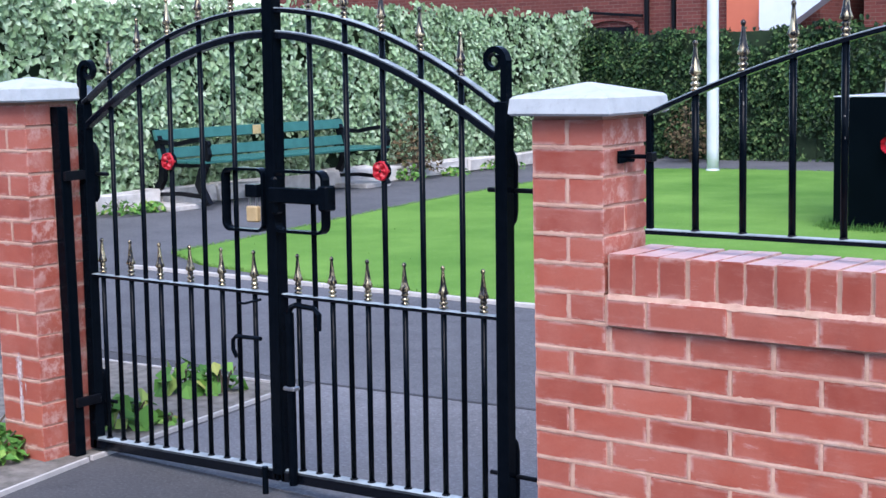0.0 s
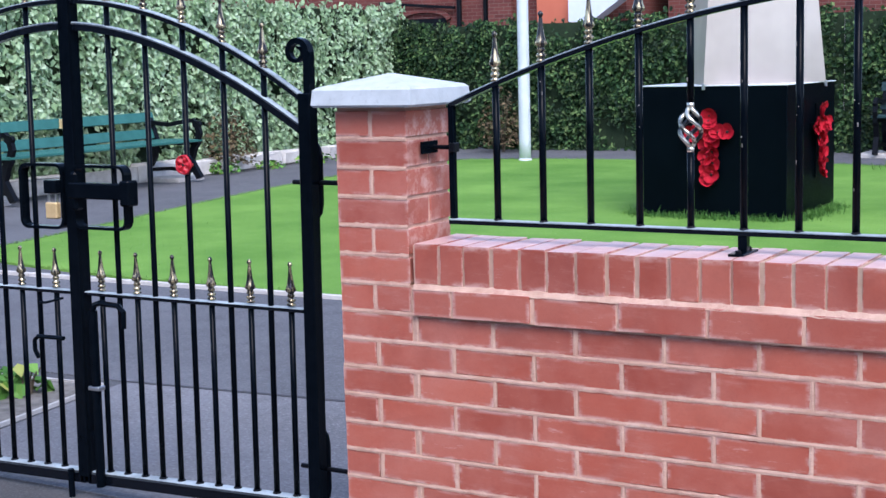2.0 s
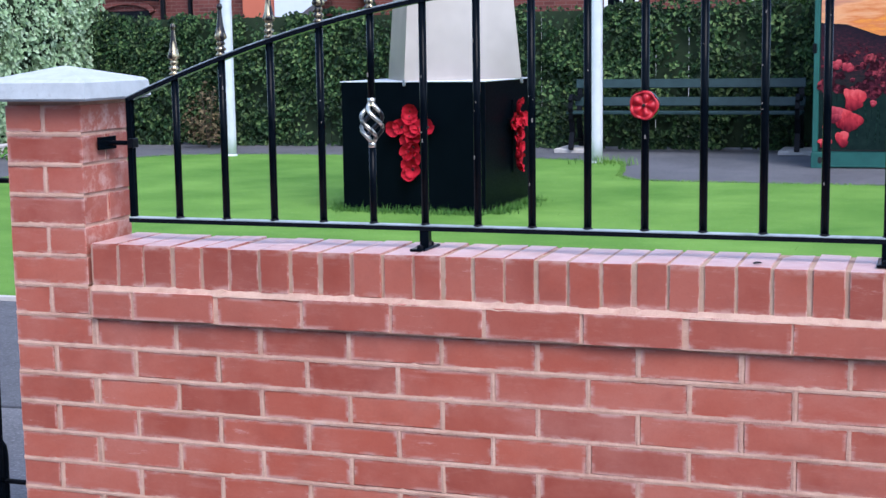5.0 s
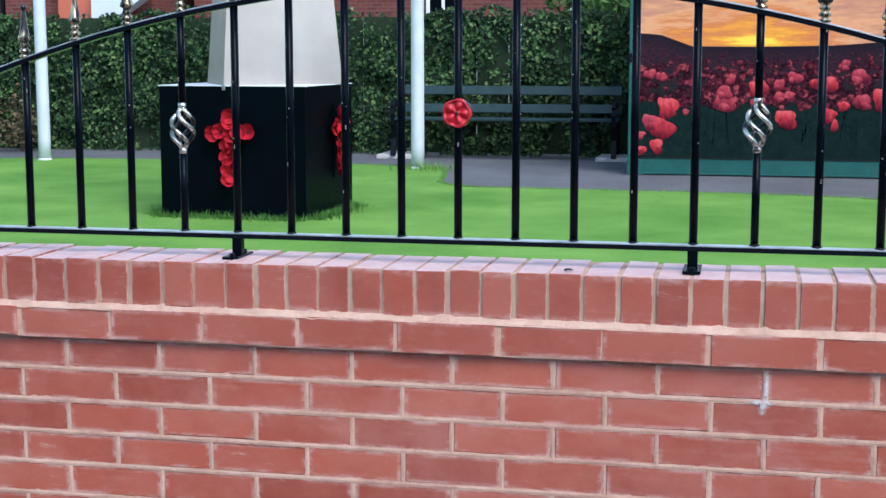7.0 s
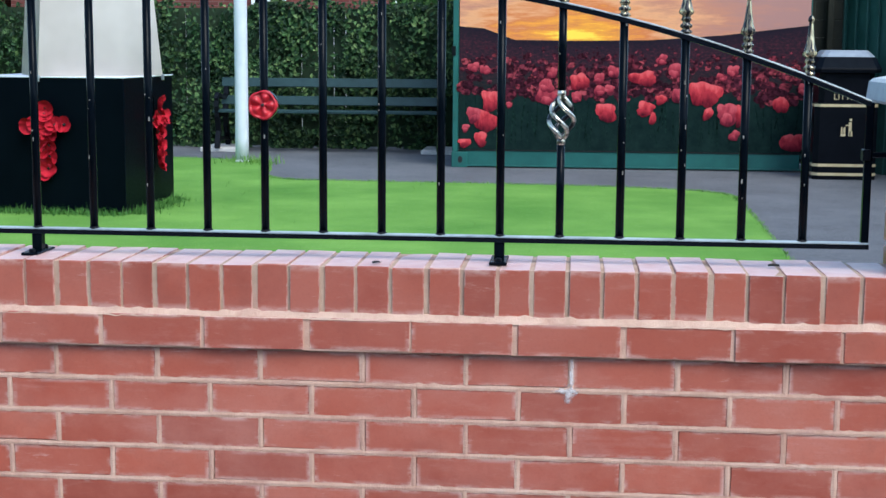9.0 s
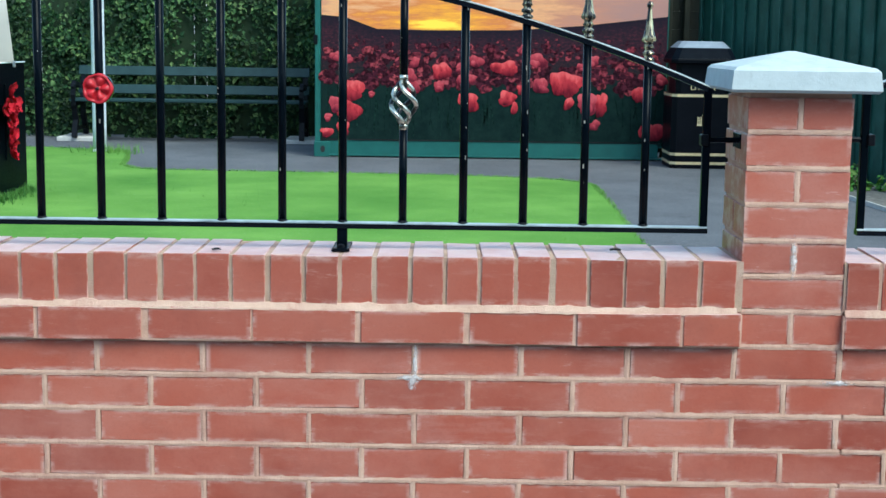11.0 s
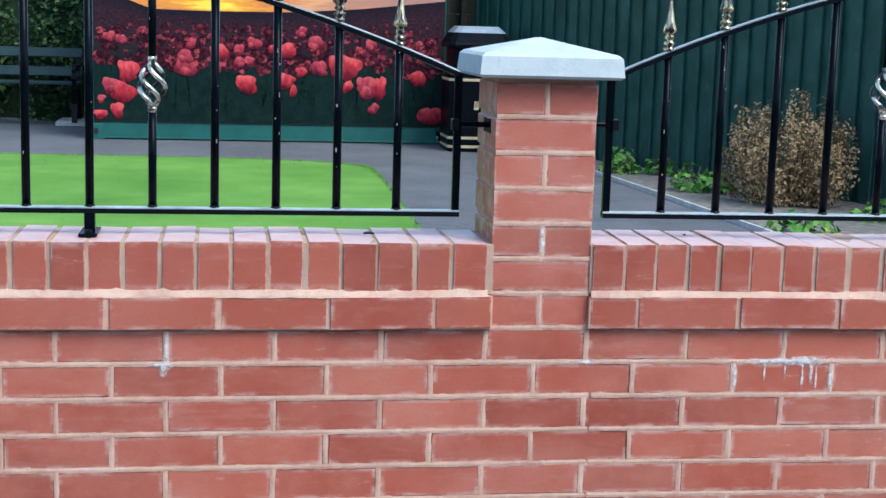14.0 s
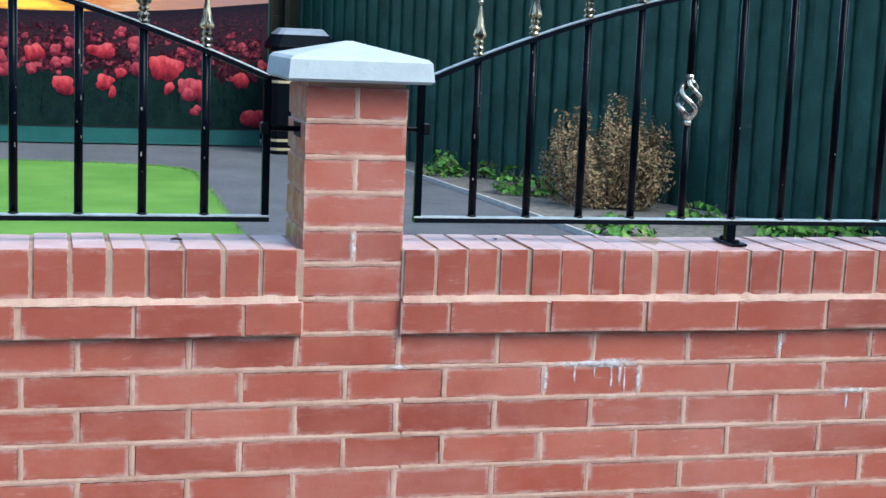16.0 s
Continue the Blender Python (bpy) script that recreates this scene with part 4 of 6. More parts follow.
bolt = part("slide_bolt", bm_box(-1.011, -0.80, GY - 0.066, GY - 0.036, 0.942, 0.99, c=0.004), BLACK, leaf_r)
part("bolt_plate", bm_box(-1.010, -0.984, GY - 0.060, GY - 0.022, 0.905, 1.022, c=0.008), BLACK, bolt)
part("bolt_block", bm_box(-0.80, -0.762, GY - 0.075, GY - 0.03, 0.925, 1.0, c=0.005), BLACK, bolt)
part("staple", bm_box(-1.118, -1.066, GY - 0.062, GY - 0.022, 0.955, 0.995, c=0.003), BLACK, leaf_l)
lockthing = thing("padlock", pose(-1.092, GY - 0.045, 0.905), "brass padlock hanging from the gate bolt", "padlock")
part("body", bm_box(-0.024, 0.024, -0.011, 0.011, -0.028, 0.022, c=0.004), BRASS, lockthing)
part("shackle", bm_sweep([(-0.015, 0, 0.02)] + [(-0.015 * math.cos(math.pi * i / 8), 0, 0.05 + 0.015 * math.sin(math.pi * i / 8)) for i in range(9)] + [(0.015, 0, 0.02)], 0.004, 0, up=(0, 1, 0), seg=8), STEEL_DULL, lockthing, "bright steel shackle")
drop = part("drop_bolt", bm_sweep([(-0.965, GY - 0.034, 0.05), (-0.965, GY - 0.034, 0.60)], 0.0145, 0, seg=10), BLACK, leaf_r)
part("drop_bolt_handle", bm_sweep([(-0.965, GY - 0.034, 0.60), (-0.955, GY - 0.036, 0.618), (-0.93, GY - 0.04, 0.626), (-0.856, GY - 0.04, 0.622), (-0.836, GY - 0.04, 0.605), (-0.838, GY - 0.04, 0.555)], 0.009, 0, up=(0, 1, 0), seg=8), BLACK, drop)
part("drop_bolt_keep", bm_box(-0.985, -0.94, GY - 0.05, GY - 0.02, 0.355, 0.367, c=0.002), STEEL_DULL, leaf_r, "bare steel keep")
part("latch_hook", bm_sweep([(-1.09, GY - 0.034, 0.505), (-1.20, GY - 0.034, 0.503), (-1.215, GY - 0.034, 0.49), (-1.215, GY - 0.034, 0.46), (-1.20, GY - 0.034, 0.435)], 0.007, 0, up=(0, 1, 0), seg=8), BLACK, leaf_l)
part("latch_spur", bm_sweep([(-1.09, GY - 0.03, 0.63), (-1.16, GY - 0.034, 0.612), (-1.185, GY - 0.034, 0.612)], 0.004, 0, up=(0, 1, 0), seg=8), BLACK, leaf_l)
part("ground_bolt", bm_sweep([(-1.09, GY - 0.03, 0.0), (-1.09, GY - 0.03, 0.09)], 0.010, 0, seg=10), BLACK, leaf_l)


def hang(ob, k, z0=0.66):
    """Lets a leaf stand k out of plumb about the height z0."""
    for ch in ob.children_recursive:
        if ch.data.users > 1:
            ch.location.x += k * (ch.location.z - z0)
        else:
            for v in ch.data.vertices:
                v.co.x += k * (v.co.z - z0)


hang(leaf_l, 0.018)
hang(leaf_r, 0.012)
hpost = thing("gate_post", pose(0, 0, 0), "black square steel post bolted to a brick pier", "gate post")
part("post", bm_box(-1.991, -1.946, -0.010, 0.034, 0.0, 1.238, c=0.003), BLACK, hpost)
for zh in (1.0, 0.205):
    part("hinge_plate", bm_box(-1.946, -1.930, -0.004, 0.10, zh - 0.016, zh + 0.016, c=0.002), BLACK_DULL, hpost)
rpost = thing("hinge_bracket", pose(0, 0, 0), "black steel hinge bracket fixed to the brick pier", "bracket")
for zh in (0.995, 0.205):
    part("plate", bm_box(-0.007, -0.0005, 0.035, 0.125, zh - 0.035, zh + 0.035, c=0.001), BLACK_DULL, rpost)
    part("eye_bolt", bm_box(-0.05, -0.007, 0.06, 0.09, zh - 0.012, zh + 0.012, c=0.003), BLACK_DULL, rpost)

# ---- memorial ----
MX, MY = -1.74, 8.24
ped = thing("memorial_plinth", pose(MX, MY, 0, 0, 0, -3), "dark blue-black square plinth standing in the lawn", "plinth")
part("panelled_block", bm_box(-0.61, 0.62, -0.54, 0.58, 0.0, 1.05, c=0.006), PAINT_BLUEBLACK, ped)
part("top_sheet", bm_box(-0.617, 0.627, -0.547, 0.587, 1.05, 1.058, c=0.002), POLE_WHITE, ped, "white top sheet")
part("corner_strip", bm_box(0.609, 0.623, -0.544, -0.530, 0.02, 1.04, c=0.002), BLACK, ped)
tower = bmesh.new()
foot = [(-0.05, -0.555), (0.665, 0.22), (0.18, 0.52), (-0.50, 0.15)]
cxy = (sum(p[0] for p in foot) / 4, sum(p[1] for p in foot) / 4)
rings = []
for i in range(9):
    z = 1.045 + i * 0.42 if i else 1.045
    k = 1 - 0.105 * i * 0.62
    rings.append([tower.verts.new((cxy[0] + (x - cxy[0]) * k, cxy[1] + (y - cxy[1]) * k, z + 0.012 * (i == 0) * (j in (1, 3)))) for j, (x, y) in enumerate(foot)])
for a, b in zip(rings, rings[1:]):
    for j in range(4):
        tower.faces.new((a[j], a[(j + 1) % 4], b[(j + 1) % 4], b[j]))
tower.faces.new(rings[-1])
tower.faces.new(rings[0][::-1])
bmesh.ops.recalc_face_normals(tower, faces=tower.faces[:])
obel = thing("memorial_sculpture", pose(MX, MY, 0, 0, 0, -3), "tall tapering brushed stainless steel sculpture on the plinth", "sculpture")
part("tapering_shaft", tower, STEEL, obel)
for j, (x, y) in enumerate(foot[:2]):
    part("corner_foot", bm_box(x - 0.012, x + 0.012, y - 0.008, y + 0.008, 1.02, 1.07, c=0.003), STEEL_DULL, obel)


def poppy_bm(r, seed):
    rr = random.Random(seed)
    bm = bmesh.new()
    for k in range(4):
        a0 = k * math.pi / 2 + rr.uniform(-0.2, 0.2)
        grid = []
        for i in range(4):
            u = i / 3
            row = []
            for j in range(6):
                a = a0 + (j / 5 - 0.5) * 1.9
                lift = r * (0.1 + 0.5 * u * u + rr.uniform(-0.08, 0.08) * u) * (1.25 if k % 2 else 0.8)
                row.append(bm.verts.new((r * u * math.cos(a) * (1 - 0.12 * abs(j - 2.5) / 2.5), r * u * math.sin(a) * (1 - 0.12 * abs(j - 2.5) / 2.5), lift)))
            grid.append(row)
        for i in range(3):
            for j in range(5):
                bm.faces.new((grid[i][j], grid[i][j + 1], grid[i + 1][j + 1], grid[i + 1][j]))
    return bm


_poppies = []
for sd in range(3):
    me = mesh_of(poppy_bm(0.068, sd), "poppy")
    me.materials.append(FLOWER_RED)
    for p in me.polygons:
        p.use_smooth = True
    _poppies.append(me)
_cb = bm_lathe([(0.012, 0), (0.011, 0.008), (0.005, 0.012)], 10)
_centre = mesh_of(_cb, "poppy_centre")
_centre.materials.append(BLACK_MATT)


def poppy_cross(m, label):
    """A cross of flowers on a thin board; its face is +z of m, its head +y."""
    ob = thing("poppy_cross", m, label, "wreath", "poppy crosses on the plinth")
    board = bmesh.new()
    box(board, -0.03, 0.03, -0.30, 0.29, 0.002, 0.012)
    box(board, -0.15, -0.03, 0.08, 0.14, 0.002, 0.012)
    box(board, 0.03, 0.15, 0.08, 0.14, 0.002, 0.012)
    part("board", board, PAINT_BLUEBLACK, ob)
    r = random.Random(5)
    spots = [(0, 0.255), (-0.01, 0.20), (0.01, 0.10), (-0.145, 0.115), (0.145, 0.12), (-0.075, 0.12), (0.075, 0.115)]
    spots += [(0.016 * (-1) ** i, 0.055 - 0.044 * i) for i in range(8)]
    for i, (x, y) in enumerate(spots):
        fl = piece("poppy", _poppies[i % 3], ob, pose(x, y, 0.018 + r.uniform(0, 0.015), r.uniform(-16, 16), r.uniform(-16, 16), r.uniform(0, 360)))
        piece("flower_centre", _centre, fl, pose(0, 0, 0.012))
    return ob


pm = pose(MX, MY, 0, 0, 0, -3)
poppy_cross(pm @ pose(0.01, -0.541, 0.575, 90, 0, 0), "cross of red artificial poppies fixed to the dark plinth")
poppy_cross(pm @ pose(0.6215, 0.12, 0.60, 90, 0, 90), "cross of red artificial poppies on the plinth's side")
rng = np.random.default_rng(8)
edge = []
for a, b in (((-0.63, -0.56), (0.63, -0.56)), ((0.63, -0.56), (0.63, 0.56)), ((-0.63, 0.56), (-0.63, -0.56))):
    u = rng.uniform(0.0, 1.0, (2200, 1))
    out = np.array([b[1] - a[1], a[0] - b[0]]) / math.hypot(b[0] - a[0], b[1] - a[1])
    edge.append(np.array(a) + (np.array(b) - np.array(a)) * u + out * np.abs(rng.normal(0, 0.07, (2200, 1))) + rng.normal(0, 0.02, (2200, 2)))
edge = np.concatenate(edge)
c3, s3 = math.cos(radians(-3)), math.sin(radians(-3))
edge = np.stack([MX + edge[:, 0] * c3 - edge[:, 1] * s3, MY + edge[:, 0] * s3 + edge[:, 1] * c3, np.full(len(edge), 0.015)], 1)
# uncut fringe; its darker green also paints the soft shade round the plinth
tagged(new("long_grass", blades("long_grass", rng, edge, rng.uniform(0.02, 0.085, len(edge)) * rng.uniform(0.3, 1.0, len(edge)), 0.008, TUFT, 0.7)), "uncut long grass round the plinth, its dark tone also standing for shade", "grass", kind="stuff")

# ---- flagpoles ----
for px, py in ((-6.08, 12.95), (-1.40, 12.62)):
    fp = thing("flagpole", pose(px, py, 0), "white painted flagpole standing at the lawn's edge", "flagpole", "white flagpoles")
    part("shaft", bm_lathe([(0.074, 0.0), (0.074, 0.3), (0.070, 2.5), (0.05, 7.0), (0.03, 7.4)], 20), POLE_WHITE, fp, smooth=True)
    part("collar", bm_lathe([(0.084, 0.0), (0.084, 0.03), (0.076, 0.045)], 20), POLE_WHITE, fp, smooth=True)
rng = np.random.default_rng(9)
n = 240
a, d = rng.uniform(0, 6.28, n), np.abs(rng.normal(0, 0.16, n)) + 0.07
bp = np.stack([-1.26 + d * np.cos(a), 12.55 + d * np.sin(a) * 0.8, np.full(n, 0.01)], 1)
tagged(new("grass_tuft", blades("grass_tuft", rng, bp, 0.10, 0.010, BLADE, 0.5)), "tuft of grass at the foot of a flagpole", "grass", kind="stuff")


# ---- benches ----
def bench(m, length, slat_mat, label, drop, deep=1.0, low=0.56, seat=0.425):
    """A park bench with cast-iron ends; its seat faces -y of m, its length runs along x."""
    ob = thing("park_bench", m, label, "bench", "park benches")
    hl = length / 2
    for y in (-0.42, -0.32, -0.22, -0.12):
        part("seat_slat", bm_box(-hl, hl, y - 0.042, y + 0.042, seat, seat + 0.03, c=0.005), slat_mat, ob)
    for z, y in ((low, 0.015), (0.78 - drop, 0.055)):
        bm = bm_box(-hl, hl, -0.014, 0.014, -0.055, 0.055, c=0.005)
        bmesh.ops.transform(bm, matrix=pose(0, y, z, -12, 0, 0), verts=bm.verts[:])
        part("back_slat", bm, slat_mat, ob)
    for x in (-hl + 0.05, hl - 0.05):
        end = bmesh.new()
        sweep(end, [(x, -0.45, 0.0), (x, -0.42, 0.06), (x, -0.36, 0.2), (x, -0.40, 0.34), (x, -0.44, 0.41)], 0.055, 0.06, up=(1, 0, 0))
        sweep(end, [(x, 0.14, 0.0), (x, 0.10, 0.08), (x, 0.02, 0.24), (x, 0.0, 0.42), (x, 0.05, 0.62), (x, 0.09, 0.84 - drop)], 0.055, 0.06, up=(1, 0, 0))
        sweep(end, [(x, -0.46, 0.40), (x, -0.2, 0.395), (x, 0.02, 0.40)], 0.055, 0.05, up=(1, 0, 0))
        sweep(end, [(x, -0.40, 0.08), (x, -0.15, 0.10), (x, 0.09, 0.08)], 0.04, 0.04, up=(1, 0, 0))
        part("cast_end", end, BLACK_DULL, ob)
        arm = bmesh.new()
        sweep(arm, [(x, -0.43, 0.40), (x, -0.46, 0.50), (x, -0.44, 0.60), (x, -0.40, 0.645), (x, -0.3, 0.63), (x, -0.15, 0.595), (x, 0.04, 0.62)], 0.045, 0.05, up=(1, 0, 0))
        sweep(arm, [(x, -0.44, 0.63)] + [(x, -0.44 - 0.035 * math.sin(k * 0.8), 0.60 + 0.035 * math.cos(k * 0.8)) for k in range(7)], 0.014, 0.045, up=(1, 0, 0))
        part("armrest", arm, BLACK_DULL, ob)
    for ch in ob.children:
        for v in ch.data.vertices:
            v.co.y *= deep
    return ob


def pad(x, y, turn):
    p = thing("concrete_pad", pose(x, y, 0, 0, 0, turn), "pale concrete pad under a bench leg", "paving slab", "bench pads")
    part("slab", bm_box(-0.22, 0.22, -0.42, 0.28, 0.0, 0.055, c=0.008), EDGE, p)


bench(pose(-9.0, 8.06, 0.055, 0, 0, 90), 2.85, BENCH_TEAL, "long green park bench with black cast-iron ends", 0.10, 1.4, 0.495, 0.405)
bench(pose(-0.72, 14.62, 0.055, 0, 0, 0), 2.80, BENCH_DARK, "long dark green park bench before an ivy screen", 0.0)
for u in (-1.325, 1.325):
    pad(-9.0, 8.08 + u * 1.1, 90)
    pad(-0.72 + u * 1.02, 14.62, 0)
tape = thing("plaque", pose(-9.0, 8.05, 0.055, 0, 0, 90), "small brass memorial plaque on a bench back", "plaque")
part("plate", bm_box(-0.06, 0.06, 0.030, 0.040, 0.63, 0.73, c=0.002), BRASS, tape)

# ---- ivy screens ----
def ivy_screen(name, origin, along, length, height, count, size, mat, seed, label, gaps=0, thick=0.10):
    """A screen of artificial ivy: posts, netting and leaves on both faces. along: its direction in plan; it faces the side on its right."""
    ob = thing(name, pose(0, 0, 0), label, "hedge", kind="")
    r = np.random.default_rng(seed)
    d = np.array([along[0], along[1], 0.0])
    nrm = np.array([along[1], -along[0], 0.0])
    o = np.array([origin[0], origin[1], 0.0])
    slits = np.sort(r.uniform(0.2, length - 0.2, gaps)) if gaps else np.array([])
    back = bmesh.new()
    cuts = [0.0] + [float(s) for s in slits] + [length]
    for a, b in zip(cuts, cuts[1:]):
        lo, hi = a + (0.004 if a else 0), b - (0.004 if b < length else 0)
        if hi - lo < 0.03:
            continue
        vs = [back.verts.new(o + d * u + nrm * w + np.array([0, 0, z])) for u in (lo, hi) for w in (-0.012, 0.012) for z in (0.03, height - 0.05)]
        for f in ((0, 1, 3, 2), (4, 6, 7, 5), (0, 4, 5, 1), (2, 3, 7, 6), (0, 2, 6, 4), (1, 5, 7, 3)):
            back.faces.new([vs[i] for i in f])
    bmesh.ops.recalc_face_normals(back, faces=back.faces[:])
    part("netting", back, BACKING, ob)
    sprays = int(length * height * 34)       # leaves hang in sprays, each standing out by its own amount
    su, sz, sw = r.uniform(0, length, sprays), r.uniform(0.02, 1.0, sprays), r.uniform(0.15, 1.0, sprays)
    k = r.integers(0, sprays, count)
    u = np.clip(su[k] + r.normal(0, 0.085, count), 0, length)
    z = np.clip(sz[k] + r.normal(0, 0.05, count), 0.015, 1.0) * (height + 0.035 * np.sin(u * 3.1) + 0.03 * np.sin(u * 11.0 + 1) + r.normal(0, 0.015, count))
    w = thick * (0.15 + sw[k] * r.uniform(0.6, 1.1, count))
    keep = np.ones(count, bool)
    for k, sl in enumerate(slits):
        zc, zh = r.uniform(0.5, height - 0.2), r.uniform(0.03, 0.12)
        keep &= ~((np.abs(u - sl) < 0.024) & (np.abs(z - zc) < zh))
    u, z, w = u[keep], z[keep], w[keep]
    c = o + d * u[:, None] + nrm * w[:, None] + np.stack([0 * z, 0 * z, z], 1)
    front = new("leaves", leaves("leaves", r, c, nrm + np.array([0, 0, 0.25]), size * r.uniform(0.6, 1.3, len(u)), mat, 0.42))
    front.parent = ob
    tagged(front, kind="stuff")
    k = count // 5
    u, z = r.uniform(0, length, k), r.uniform(0.0, height, k)
    c = o + d * u[:, None] - nrm * 0.05 + np.stack([0 * z, 0 * z, z], 1)
    rear = new("rear_leaves", leaves("rear_leaves", r, c, -nrm, size * r.uniform(0.6, 1.2, k), mat, 0.5))
    rear.parent = ob
    tagged(rear, kind="stuff")
    u = 0.0
    while u <= length + 0.01:
        p = o + d * u - nrm * 0.07
        part("post", bm_box(p[0] - 0.03, p[0] + 0.03, p[1] - 0.03, p[1] + 0.03, 0, height - 0.04), TIMBER, ob)
        u += length / max(1, round(length / 1.8))
    return ob


screen_a = ivy_screen("ivy_screen", (-9.42, 2.6), (0, 1), 12.75, 2.08, 40000, 0.085, IVY, 21, "tall screen of pale variegated artificial ivy", thick=0.20)
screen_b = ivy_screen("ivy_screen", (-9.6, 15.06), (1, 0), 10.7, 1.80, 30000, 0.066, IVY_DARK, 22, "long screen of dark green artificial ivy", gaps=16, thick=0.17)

# ---- white kerb and weeds before the pale screen ----
kerb = thing("sleeper_kerb", pose(0, 0, 0), "row of weathered whitish stone kerb blocks", "kerb", kind="structure")
y, rk = 3.2, random.Random(3)
while y < 14.2:
    ln = rk.uniform(0.75, 1.15)
    bm = bm_box(-0.09, 0.09, 0.01, ln - 0.01, 0.0, 0.19 + rk.uniform(-0.02, 0.02), c=0.018)
    for v in bm.verts:
        v.co += Vector((rk.uniform(-1, 1), rk.uniform(-1, 1), rk.uniform(-1, 1))) * 0.016
    kb = part("kerb_block", bm, KERB, kerb)
    kb.location = (-9.14 + rk.uniform(-0.015, 0.015), y, 0)
    y += ln


def plant(x, y, r, h, count, size, mat, seed, label, name="border_plant", flower=None):
    """A low clump: short stems and leaves about them."""
    ob = thing(name, pose(x, y, 0), label, "plant", "small plants in the beds")
    g = np.random.default_rng(seed)
    stems = bmesh.new()
    for k in range(7):
        a, d = g.uniform(0, 6.28), g.uniform(0.2, 0.8) * r
        sweep(stems, [(0.02 * math.cos(a), 0.02 * math.sin(a), -0.01), (d * 0.5 * math.cos(a), d * 0.5 * math.sin(a), h * 0.5), (d * math.cos(a), d * math.sin(a), h * 0.85)], 0.004, 0, up=(0.3, 0.2, 0.9), seg=5)
    tagged(part("stem_clump", stems, BARK, ob), kind="stuff")
    a, d = g.uniform(0, 6.28, count), np.sqrt(g.uniform(0, 1, count)) * r
    z = g.uniform(0.15, 1.0, count) * h * (1 - 0.55 * (d / r) ** 2)
    c = np.stack([d * np.cos(a), d * np.sin(a), z], 1)
    nn = np.stack([np.cos(a) * 0.5, np.sin(a) * 0.5, np.full(count, 0.8)], 1)
    lv = new("leaves", leaves("leaves", g, c, nn, size * g.uniform(0.6, 1.3, count), mat, 0.4, 0.8))
    lv.parent = ob
    tagged(lv, kind="stuff")
    return ob


for i, (x, y, r, h) in enumerate(((-8.78, 5.9, 0.22, 0.16), (-8.8, 6.3, 0.16, 0.12), (-8.8, 12.3, 0.3, 0.16), (-8.8, 11.3, 0.2, 0.12), (-8.85, 10.5, 0.22, 0.2))):
    plant(x, y, r, h, 90, 0.06, PLANT, 60 + i, "low green weeds before the white kerb", "weed")
plant(-9.0, 10.75, 0.33, 0.85, 620, 0.055, SHRUB_DARK, 70, "thin withered brown shrub by the pale screen", "shrub")
plant(-7.2, 14.5, 0.36, 0.9, 620, 0.055, SHRUB_DARK, 71, "thin withered brown shrub by the dark screen", "shrub")

# ---- bed beside the gate ----
bed_l = tagged(sheet("bed_soil", [(-3.7, -1.5), (-1.60, -1.5), (-1.92, 0.0), (-2.10, 1.24), (-3.7, 1.15)], -0.02, 0.012, SOIL), "bare grey-brown soil of the bed by the gate", "soil", kind="structure")
eb = thing("bed_edging", pose(0, 0, 0), "thin white edging strip round the soil bed", "edging", kind="structure")
for a, b in (((-1.57, -1.5), (-1.90, 0.0)), ((-1.903, 0.02), (-2.085, 1.24)), ((-2.10, 1.265), (-3.75, 1.15))):
    v = (Vector(b) - Vector(a)).normalized()
    part("edging_strip", bm_sweep([(a[0], a[1], 0.004), (b[0], b[1], 0.004)], 0.014, 0.024, up=(0, 0, 1)), EDGE, eb)
for i, (x, y, r, h, c, s) in enumerate(((-2.14, 0.40, 0.12, 0.13, 42, 0.085), (-2.42, 0.92, 0.14, 0.14, 48, 0.085), (-2.27, 1.00, 0.09, 0.13, 26, 0.07), (-2.05, 0.52, 0.06, 0.05, 14, 0.045))):
    plant(x, y, r, h, c, s, PLANT, 80 + i, "leafy green seedling in the gate bed")
plant(-2.18, -0.20, 0.13, 0.13, 130, 0.055, PLANT, 90, "yellowing leafy plant at the foot of a gate pier")
plant(-2.33, -0.13, 0.13, 0.15, 110, 0.05, PLANT, 91, "yellowing leafy plant at the foot of a gate pier")

# ---- container with the mural ----
CX0, CX1, CYF = 0.935, 4.69, 12.5
box_c = thing("shipping_container", pose(0, 0, 0), "teal green steel container with a printed mural", "container")
part("shell", bm_box(CX0 + 0.02, CX1 - 0.02, CYF + 0.03, 14.9, 0.14, 2.55, c=0.01), TEAL, box_c)
part("bottom_rail", bm_box(CX0 + 0.15, CX1 - 0.07, CYF + 0.004, CYF + 0.09, 0.03, 0.188, c=0.006), TEAL, box_c)
# black strip that draws the shadow line between panel and bottom rail
part("seal_strip", bm_box(CX0 + 0.065, CX1 - 0.07, CYF - 0.006, CYF + 0.03, 0.188, 0.199, c=0.002), BLACK_MATT, box_c)
part("lower_lip", bm_box(CX0 + 0.15, CX1, CYF - 0.012, CYF + 0.02, 0.018, 0.034, c=0.003), TEAL, box_c)
part("top_rail", bm_box(CX0, CX1, CYF, CYF + 0.1, 2.45, 2.59, c=0.006), TEAL, box_c)
for x0, x1 in ((CX0, CX0 + 0.062), (CX1 - 0.014, CX1)):
    part("corner_post", bm_box(x0, x1, CYF - 0.004, CYF + 0.1, 0.17, 2.46, c=0.006), TEAL, box_c)
cast = part("corner_casting", bm_box(CX0 - 0.01, CX0 + 0.165, CYF - 0.01, CYF + 0.12, 0.0, 0.172, c=0.008), TEAL, box_c)
